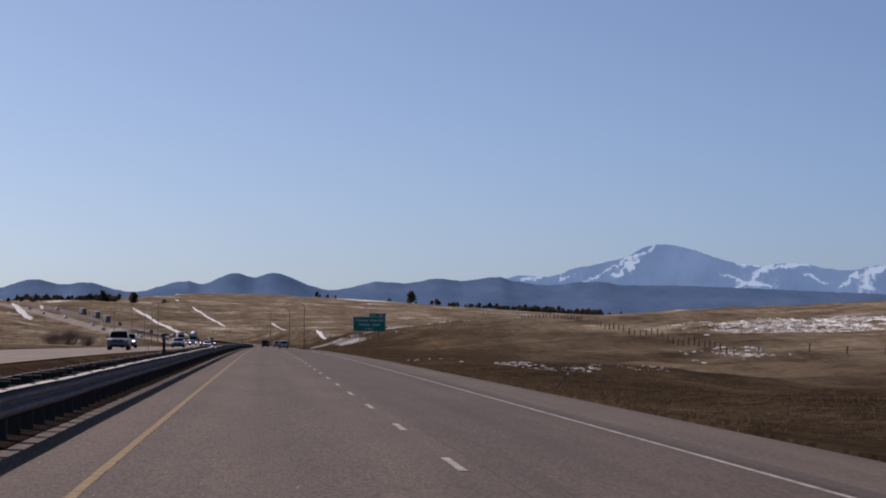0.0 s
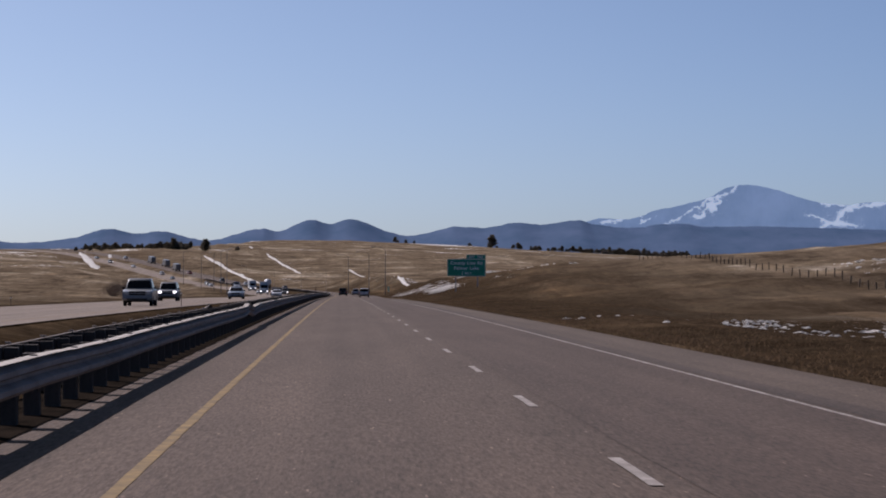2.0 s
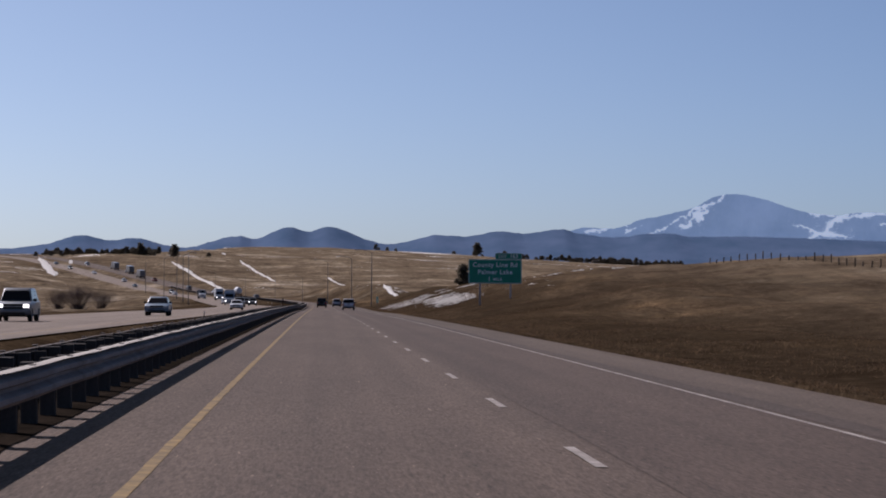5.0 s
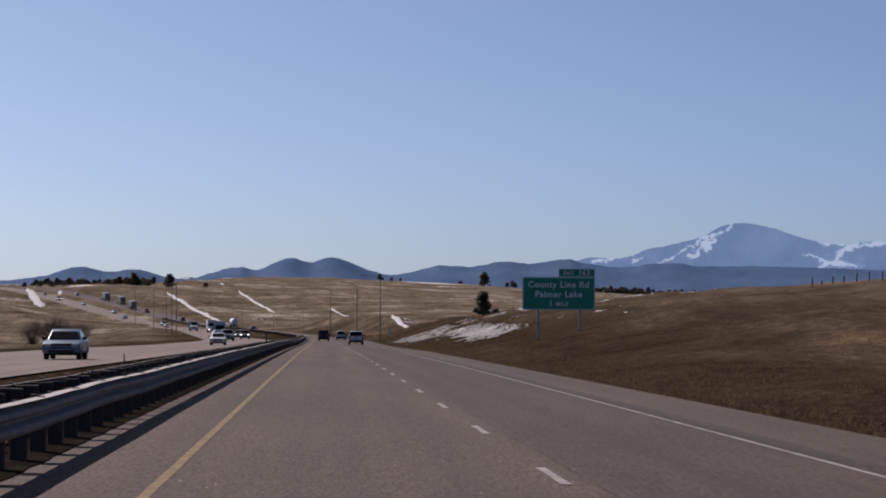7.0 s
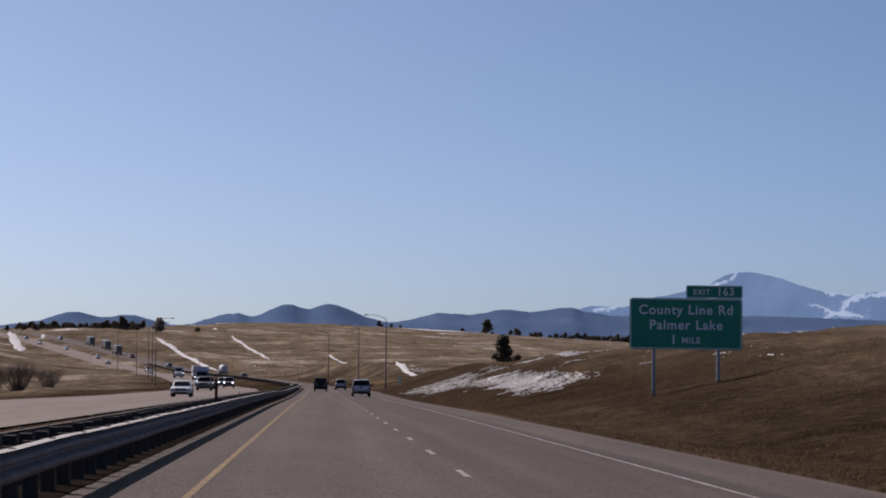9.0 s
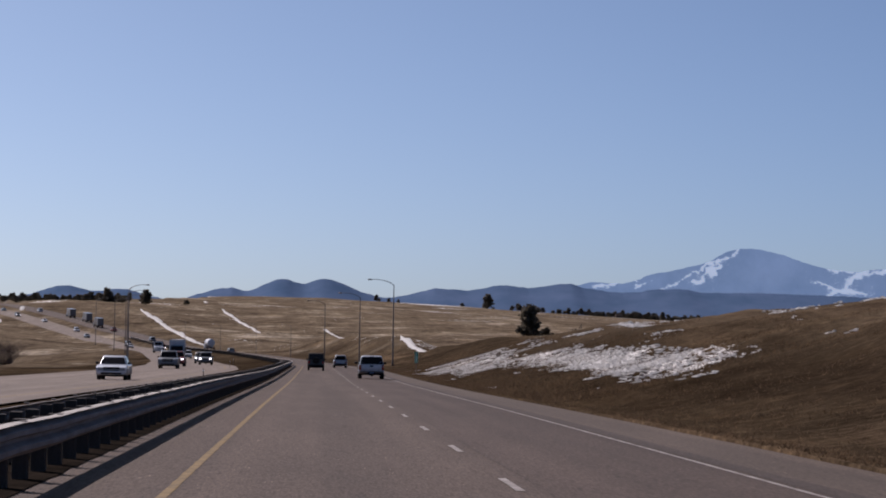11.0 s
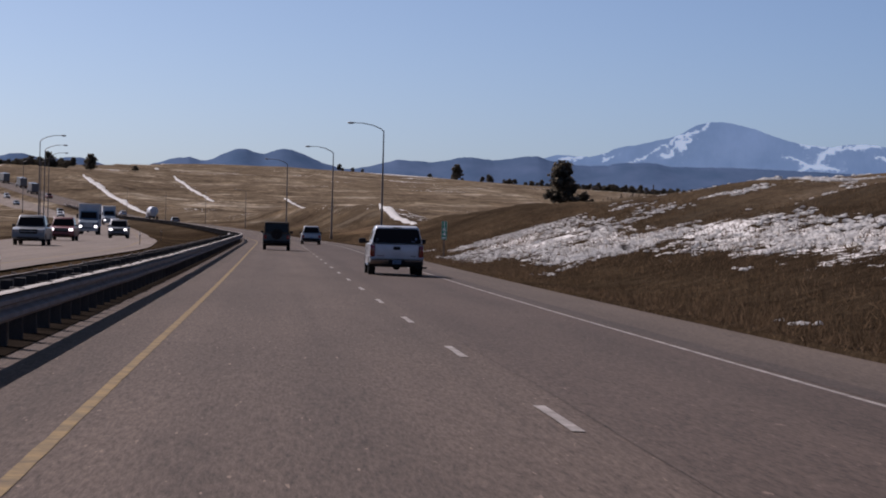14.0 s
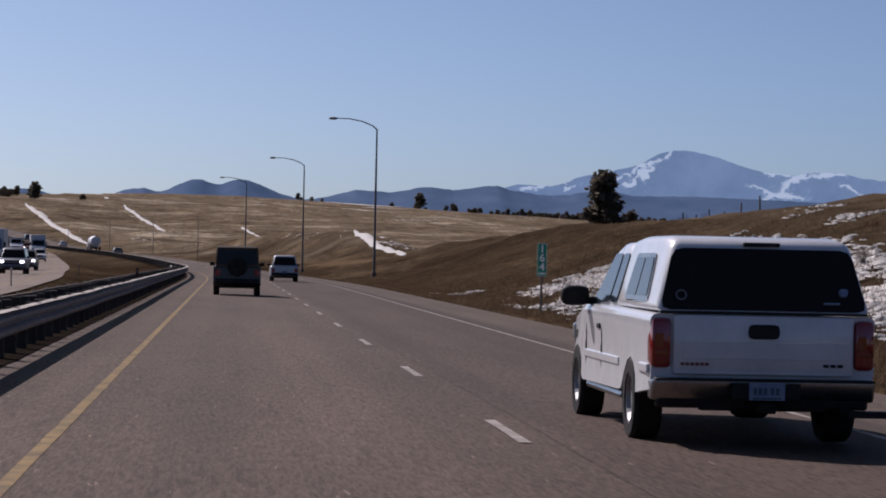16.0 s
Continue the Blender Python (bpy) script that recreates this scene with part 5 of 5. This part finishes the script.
    part("handle", pane([(-0.135, -2.85, 0.985), (0.135, -2.85, 0.985), (0.135, -2.85, 1.115), (-0.135, -2.85, 1.115)], 0.022, 0.045), M_BLACK, gate, "black tailgate handle")
    for x0, n, w in ((-0.72, 6, 0.034), (0.52, 3, 0.05)):
        for k in range(n):
            part("badge", bar((x0 + k * w * 1.25, -2.858, 0.74), (x0 + k * w * 1.25 + w, -2.848, 0.768), 0.003), M_REDPAINT if n == 6 else M_BLACK, gate)
    part("crease", bar((-0.77, -2.856, 0.665), (0.77, -2.845, 0.69), 0.004), M_WHITEPAINT, gate)
    bumper = bar((-0.975, -3.02, 0.43), (0.975, -2.78, 0.62), 0.03)
    for v in bumper.verts:                       # the face leans under and wraps round at the ends
        v.co.y += 0.45 * max(0.0, 0.60 - v.co.z) * (v.co.y < -2.9) + 0.10 * max(0.0, abs(v.co.x) - 0.80) / 0.17
    bump_ob = part("rear_bumper", bumper, M_CHROME, t, "dull chrome step bumper", True)
    part("step_pad", bar((-0.95, -3.01, 0.612), (0.95, -2.82, 0.632), 0.008), M_BLACK, bump_ob)
    part("recess", bar((-0.30, -3.026, 0.445), (0.30, -2.98, 0.60), 0.02), M_BLACK, bump_ob)
    lic = licence(t, -3.035, 0.525)
    part("hitch", bar((-0.07, -3.10, 0.33), (0.07, -2.7, 0.42), 0.015), M_UNDER, t)
    part("hitch_bar", bar((-0.55, -2.86, 0.34), (0.55, -2.76, 0.42), 0.02), M_UNDER, t)
    part("rear_valance", bar((-0.92, -2.86, 0.36), (0.92, -2.70, 0.50), 0.03), M_UNDER, t)
    part("axle", tube([(-0.85, -1.72, 0.37), (-0.1, -1.72, 0.37), (0.1, -1.72, 0.37), (0.85, -1.72, 0.37)], [0.05, 0.06, 0.06, 0.05], 8), M_UNDER, t)
    diff = bmesh.new()
    bmesh.ops.create_uvsphere(diff, u_segments=12, v_segments=8, radius=0.15)
    bmesh.ops.translate(diff, vec=(0.05, -1.72, 0.36), verts=diff.verts)
    part("differential", diff, M_UNDER, t)
    part("exhaust_pipe", tube([(0.55, -1.4, 0.42), (0.62, -2.3, 0.40), (0.70, -2.88, 0.36)], 0.04, 8), M_UNDER, t)
    part("spare_tyre", lathe([(0.15, -0.12), (0.36, -0.12), (0.36, 0.12), (0.15, 0.12)], 18), M_TYRE, t).matrix_basis = pose(0, -2.35, 0.52, 0, 90, 0)
    part("frame_rail", bar((-0.45, -2.75, 0.45), (0.45, 2.4, 0.60), 0.02), M_UNDER, t)
    part("side_step", bar((0.72, -3.02, 0.30), (1.10, -2.86, 0.36), 0.015), M_BLACK, t, "folded bumper step")
    wsc = lambda z: cab_w(0, z) - 0.07
    part("windscreen", pane([(wsc(1.28), 1.305, 1.26), (-wsc(1.28), 1.305, 1.26), (-wsc(1.74), 0.70, 1.765), (wsc(1.74), 0.70, 1.765)], 0.02, 0.07), M_GLASS, t)
    part("grille", bar((-0.5, 2.80, 0.70), (0.5, 2.88, 0.98), 0.03), M_CHROME, t)
    part("front_bumper", bar((-0.89, 2.74, 0.42), (0.89, 2.96, 0.64), 0.07), M_CHROME, t)
    return t


# -- passenger cars, vans and off-roaders by their measures --
def car(name, label, category, mat, L, W, H, belt, hood, nose, ws, roof_f, roof_r, tail, r=0.33, tail_h=None, lit=False, roof_mat=None, fine=True, group="", spare=False, bed=None, clad=False):
    """y runs forward; nose, ws (windscreen foot), roof_f, roof_r and tail (foot of the rear window) are places along it."""
    t = empty(name, pose(0, 0, 0), label, category, group)
    h, rear = L / 2, -L / 2
    wf, wr = h - 0.17 * L, rear + 0.19 * L
    fl = r * 0.95
    tail_h = tail_h or belt
    low = [(rear, fl + 0.12), (rear + 0.02, tail_h - 0.05), (rear + 0.08, tail_h), (tail, belt), (ws, belt), (nose, hood), (h - 0.04, hood - 0.12), (h, fl + 0.15), (h - 0.15, fl)]
    low += wheel_arch(wf, r, fl + 0.02, 6) + wheel_arch(wr, r, fl + 0.02, 6) + [(rear + 0.15, fl)]
    flank = lambda y, z: W / 2
    part("body", shell(low, flank, 0.07, 3, 0.62), mat, t, smooth_shade=True)
    base, top = W / 2 - 0.08, W / 2 - (0.12 if spare else 0.25)
    cw = lambda y, z: base + (top - base) * max(0, z - belt) / (H - belt)
    part("cabin", shell([(tail, belt - 0.03), (roof_r, H - 0.05), (roof_r + 0.15, H), (roof_f - 0.15, H), (roof_f, H - 0.05), (ws, belt - 0.03)], cw, 0.06, 3), roof_mat or mat, t, smooth_shade=True)

    def slope(y0, z0, y1, z1, inset, nm, m, flip):
        a, b = 0.10, 0.86
        ya, za, yb, zb = y0 + (y1 - y0) * a, z0 + (z1 - z0) * a, y0 + (y1 - y0) * b, z0 + (z1 - z0) * b
        xa, xb = cw(0, za) - inset, cw(0, zb) - inset
        q = [(-xa, ya, za), (xa, ya, za), (xb, yb, zb), (-xb, yb, zb)]
        part(nm, pane(q if not flip else [q[1], q[0], q[3], q[2]], 0.012, 0.06), m, t)

    slope(tail, belt, roof_r, H - 0.05, 0.07, "rear_window", M_GLASS, False)
    slope(ws, belt, roof_f, H - 0.05, 0.07, "windscreen", M_GLASS, True)
    za, zb = belt + 0.04, H - 0.12
    ft = lambda z: ws + (roof_f - ws) * (z - belt) / (H - belt) - 0.08
    rt = lambda z: tail + (roof_r - tail) * (z - belt) / (H - belt) + 0.08
    cuts = [0, 0.5, 1] if (ft(za) - rt(za)) < 2.2 else [0, 0.33, 0.64, 1]
    for s in (-1, 1):
        for c0, c1 in zip(cuts, cuts[1:]):
            g0, g1 = c0 + 0.015, c1 - 0.015
            q = [(s * cw(0, za), rt(za) + (ft(za) - rt(za)) * g0, za), (s * cw(0, za), rt(za) + (ft(za) - rt(za)) * g1, za),
                 (s * cw(0, zb), rt(zb) + (ft(zb) - rt(zb)) * g1, zb), (s * cw(0, zb), rt(zb) + (ft(zb) - rt(zb)) * g0, zb)]
            part("side_window", pane(q if s > 0 else [q[1], q[0], q[3], q[2]], 0.01, 0.05), M_GLASS, t)
        part("wing_mirror", bar((s * (W / 2 + 0.06) - 0.1, ws - 0.28, belt), (s * (W / 2 + 0.06) + 0.1, ws - 0.18, belt + 0.15), 0.03), M_BLACK, t)
        lx = sorted((s * (W / 2 - 0.05), s * (W / 2 - 0.26)))
        part("tail_light", bar((lx[0], rear - 0.015, tail_h - 0.38), (lx[1], rear + 0.12, tail_h - 0.12), 0.025), M_RED, t)
        part("headlight", bar((s * (W / 2 - 0.25) - 0.15, h - 0.12, hood - 0.30), (s * (W / 2 - 0.25) + 0.15, h + 0.012, hood - 0.12), 0.03), M_LAMP_ON if lit else M_CLEAR, t)
        for yy in (wf, wr):
            wheel(t, s * (W / 2 - 0.12), yy, r, 0.22, fine)
    part("rear_bumper", bar((-W / 2 + 0.06, rear - 0.07, fl + 0.05), (W / 2 - 0.06, rear + 0.1, fl + 0.26), 0.05), M_BLACK if clad else mat, t)
    part("front_bumper", bar((-W / 2 + 0.06, h - 0.1, fl + 0.03), (W / 2 - 0.06, h + 0.07, fl + 0.24), 0.05), M_BLACK if clad else mat, t)
    part("grille", bar((-W * 0.27, h - 0.05, hood - 0.38), (W * 0.27, h + 0.010, hood - 0.10), 0.02), M_BLACK, t)
    part("grille_bar", bar((-W * 0.26, h - 0.02, hood - 0.26), (W * 0.26, h + 0.016, hood - 0.22), 0.008), M_CHROME, t)
    part("air_intake", bar((-W * 0.34, h + 0.02, fl + 0.05), (W * 0.34, h + 0.078, fl + 0.14), 0.015), M_BLACK, t)
    part("underside", bar((-W / 2 + 0.2, rear + 0.25, fl - 0.1), (W / 2 - 0.2, h - 0.25, fl + 0.1), 0.03), M_UNDER, t)
    licence(t, rear - 0.085 if not spare else rear - 0.02, fl + 0.30 if not spare else tail_h - 0.3)
    if spare:
        part("spare_wheel", lathe([(0.06, -0.12), (0.30, -0.12), (0.37, -0.06), (0.37, 0.08), (0.1, 0.08)], 24), M_TYRE, t, "spare wheel on the rear door").matrix_basis = pose(0.0, rear - 0.08, belt - 0.02, 0, 0, 90)
    return t


def heavy(name, label, category, cab_mat, load, load_mat, L, H, lit=False, group=""):
    """Lorry: cab, load (box, tank or tipper), chassis, wheels. y runs forward."""
    t = empty(name, pose(0, 0, 0), label, category, group)
    h = L / 2
    cw = lambda y, z: 1.16 - 0.12 * max(0, z - 1.6)
    part("cab", shell([(h - 2.6, 0.75), (h - 2.6, 2.75), (h - 1.75, 2.8), (h - 1.45, 1.85), (h - 0.35, 1.65), (h, 1.45), (h, 0.6), (h - 0.4, 0.55)], lambda y, z: min(1.16, cw(y, z)), 0.08, 2), cab_mat, t)
    part("windscreen", pane([(0.95, h - 1.46, 1.98), (-0.95, h - 1.46, 1.98), (-0.9, h - 1.72, 2.66), (0.9, h - 1.72, 2.66)], 0.03, 0.08), M_GLASS, t)
    part("grille", bar((-0.55, h - 0.06, 0.85), (0.55, h + 0.03, 1.45), 0.04), M_CHROME, t)
    part("front_bumper", bar((-1.18, h - 0.15, 0.4), (1.18, h + 0.12, 0.72), 0.05), M_CHROME, t)
    part("chassis", bar((-0.5, -h + 0.1, 0.65), (0.5, h - 0.5, 0.95), 0.03), M_UNDER, t)
    for s in (-1, 1):
        part("headlight", bar((s * 0.9 - 0.17, h - 0.1, 0.85), (s * 0.9 + 0.17, h + 0.035, 1.1), 0.03), M_LAMP_ON if lit else M_CLEAR, t)
        part("wing_mirror", bar((s * 1.36 - 0.1, h - 1.6, 1.9), (s * 1.36 + 0.1, h - 1.5, 2.45), 0.03), M_BLACK, t)
        part("tail_light", bar((s * 0.95 - 0.14, -h - 0.03, 0.75), (s * 0.95 + 0.14, -h + 0.06, 0.92), 0.02), M_RED, t)
        for yy in (h - 1.0, -h + 1.1, -h + 2.3):
            wheel(t, s * 1.02, yy, 0.5, 0.32, False)
        part("mudguard", bar((s * 1.02 - 0.2, -h + 0.45, 1.02), (s * 1.02 + 0.2, -h + 2.9, 1.07), 0.01), M_BLACK, t)
    if load == "box":
        part("box_body", bar((-1.25, -h, 1.05), (1.25, h - 2.75, H), 0.05), load_mat, t, "plain box body")
        for s in (-1, 1):
            part("rear_door", bar((s * 0.6 - 0.56, -h - 0.02, 1.15), (s * 0.6 + 0.56, -h + 0.02, H - 0.12), 0.02), load_mat, t)
    elif load == "tank":
        tank = lathe([(0.01, -h - 0.05), (0.7, -h), (1.12, -h + 0.25), (1.18, 0), (1.12, h - 3.0), (0.6, h - 2.75), (0.01, h - 2.7)], 26)
        bmesh.ops.rotate(tank, cent=(0, 0, 0), matrix=Euler((0, 0, radians(90))).to_matrix(), verts=tank.verts)
        bmesh.ops.translate(tank, vec=(0, 0, H - 1.2), verts=tank.verts)
        part("tank", tank, load_mat, t, "rounded white tank", True)
        part("ladder", bar((0.2, -h - 0.12, 0.9), (0.5, -h - 0.06, H - 0.4), 0.01), M_ALU, t)
    else:
        part("tipper_body", shell([(-h, 1.1), (-h - 0.1, H - 0.5), (-h + 0.3, H), (h - 2.8, H), (h - 2.75, 1.1)], lambda y, z: 1.15 + 0.08 * (z - 1.1) / max(0.1, H - 1.1), 0.04), load_mat, t, "dark tipper body")
        for yy in np.linspace(-h + 0.6, h - 3.2, 5):
            part("rib", bar((-1.27, yy - 0.05, 1.15), (1.27, yy + 0.05, H - 0.1), 0.02), load_mat, t)
    return t


def on_road(u, y, back=False, height=paving_z):
    """Pose of a vehicle that stands on the lanes at u, y."""
    x, _, turn = along(u, y)
    g = 1.5
    dz = (float(height(u, y + g)) - float(height(u, y - g))) / (2 * g)
    m = pose(x, y, float(height(u, y)), 0, 0, turn) @ pose(0, 0, 0, math.degrees(math.atan(dz)), 0, 0)
    return m @ pose(0, 0, 0, 0, 0, 180) if back else m


far_lane = lambda u, y: road_z(y) + 0.0 * np.asarray(u, float)

pickup = white_pickup()
pickup.matrix_basis = on_road(4.22, 592.2)
pickup.scale = (0.985, 0.955, 0.945)
jeep = car("off_road_vehicle", "dark boxy off-road vehicle with a spare wheel on its back", "off-road vehicle", M_DARK, 4.1, 1.80, 1.88, 1.12, 1.10, 1.9, 0.72, 0.42, -1.98, -2.02, r=0.40, lit=False, roof_mat=M_CANVAS, spare=True, clad=True)
jeep.matrix_basis = on_road(-0.02, 669)
wagon = car("sport_utility_vehicle", "silver sport utility vehicle with a dark rear window", "SUV", M_SILVER, 4.6, 1.80, 1.72, 1.02, 1.0, 1.9, 1.05, 0.45, -1.85, -2.2, r=0.35, tail_h=1.0, clad=True)
wagon.matrix_basis = on_road(3.35, 740)
sedan = car("sedan", "dark grey sedan on the freeway", "car", M_GREYPAINT, 4.7, 1.78, 1.44, 0.92, 0.86, 1.95, 1.0, 0.35, -0.95, -1.6, r=0.32, tail_h=0.95)
sedan.matrix_basis = on_road(0.5, 752)
copy_thing(sedan, on_road(0.3, 1085))["label"] = "dark sedan rounding the long bend"

# traffic on the opposite carriageway, and far ahead on both
def lane(y, k):
    return float(left_edge(y)) - (3.4, 7.1)[k]


suv_dark = car("sport_utility_vehicle", "dark sport utility vehicle with headlights on", "SUV", M_GREYPAINT, 4.8, 1.88, 1.80, 1.08, 1.05, 2.0, 1.1, 0.5, -2.0, -2.3, r=0.38, tail_h=1.05, lit=True, fine=False, group="oncoming traffic")
truck_red = car("pickup_truck", "dark red pickup truck with headlights on", "pickup truck", M_REDPAINT, 5.4, 1.95, 1.82, 1.12, 1.08, 2.2, 1.2, 0.7, -0.55, -0.75, r=0.38, tail_h=1.08, lit=True, fine=False, group="oncoming traffic")
truck_grey = car("pickup_truck", "grey pickup truck on the opposite carriageway", "pickup truck", M_MIDGREY, 5.5, 1.98, 1.86, 1.14, 1.10, 2.2, 1.2, 0.7, -0.55, -0.75, r=0.39, tail_h=1.1, fine=False, group="oncoming traffic")
sedan_white = car("sedan", "white sedan on the opposite carriageway", "car", M_WHITEPAINT, 4.7, 1.78, 1.44, 0.92, 0.86, 1.95, 1.0, 0.35, -0.95, -1.6, r=0.32, tail_h=0.95, fine=False, group="oncoming traffic")
suv_white = car("sport_utility_vehicle", "white sport utility vehicle on the opposite carriageway", "SUV", M_WHITEPAINT, 4.7, 1.85, 1.76, 1.06, 1.02, 2.0, 1.1, 0.5, -1.9, -2.25, r=0.37, tail_h=1.02, fine=False, group="oncoming traffic")
sedan_blue = car("sedan", "blue-grey sedan on the opposite carriageway", "car", M_BLUEPAINT, 4.6, 1.76, 1.43, 0.92, 0.86, 1.95, 1.0, 0.35, -0.95, -1.6, r=0.32, tail_h=0.95, fine=False, group="oncoming traffic")
box_lorry = heavy("box_truck", "blue-grey lorry with a white box body", "truck", M_BLUEPAINT, "box", M_TRAILER, 9.5, 3.7, True, "lorries")
tipper = heavy("dump_truck", "white-cabbed dump truck with a dark body", "truck", M_WHITEPAINT, "tip", M_GREYPAINT, 8.0, 2.95, False, "lorries")
tanker = heavy("tank_truck", "lorry with a rounded white tank", "truck", M_WHITEPAINT, "tank", M_TRAILER, 10.0, 3.5, False, "lorries")
trailer = heavy("box_truck", "dark lorry climbing the hill", "truck", M_GREYPAINT, "box", M_GREYPAINT, 12.0, 3.9, False, "lorries")

placed = set()


def send(ob, u, y, back, height):
    m = on_road(u, y, back, height)
    if ob.name in placed:
        copy_thing(ob, m)
    else:
        ob.matrix_basis = m
        placed.add(ob.name)


for ob, y, k in ((truck_grey, 247, 0), (suv_dark, 318, 1), (sedan_blue, 372, 0), (sedan_white, 545, 0), (truck_grey, 659, 1),
                 (suv_dark, 749, 0), (truck_red, 700, 1), (suv_dark, 795, 0), (box_lorry, 812, 1), (sedan_white, 860, 1), (suv_white, 930, 0), (box_lorry, 1010, 0),
                 (tipper, 1060, 1), (truck_red, 1120, 0), (sedan_white, 1190, 1), (suv_dark, 1235, 0), (sedan_blue, 1330, 1), (suv_white, 1390, 0), (sedan_white, 1480, 0), (suv_dark, 1530, 1), (sedan_blue, 1590, 0)):
    send(ob, lane(y, k), y, True, far_lane)
for ob, y, u in ((tanker, 1180, 3.9), (trailer, 1490, 3.9), (trailer, 1530, 3.9), (suv_dark, 1300, 0.2), (truck_red, 1400, 0.2), (suv_white, 1585, 0.2), (sedan_white, 1250, 3.9), (trailer, 1440, 0.3)):
    send(ob, u, y, False, paving_z)
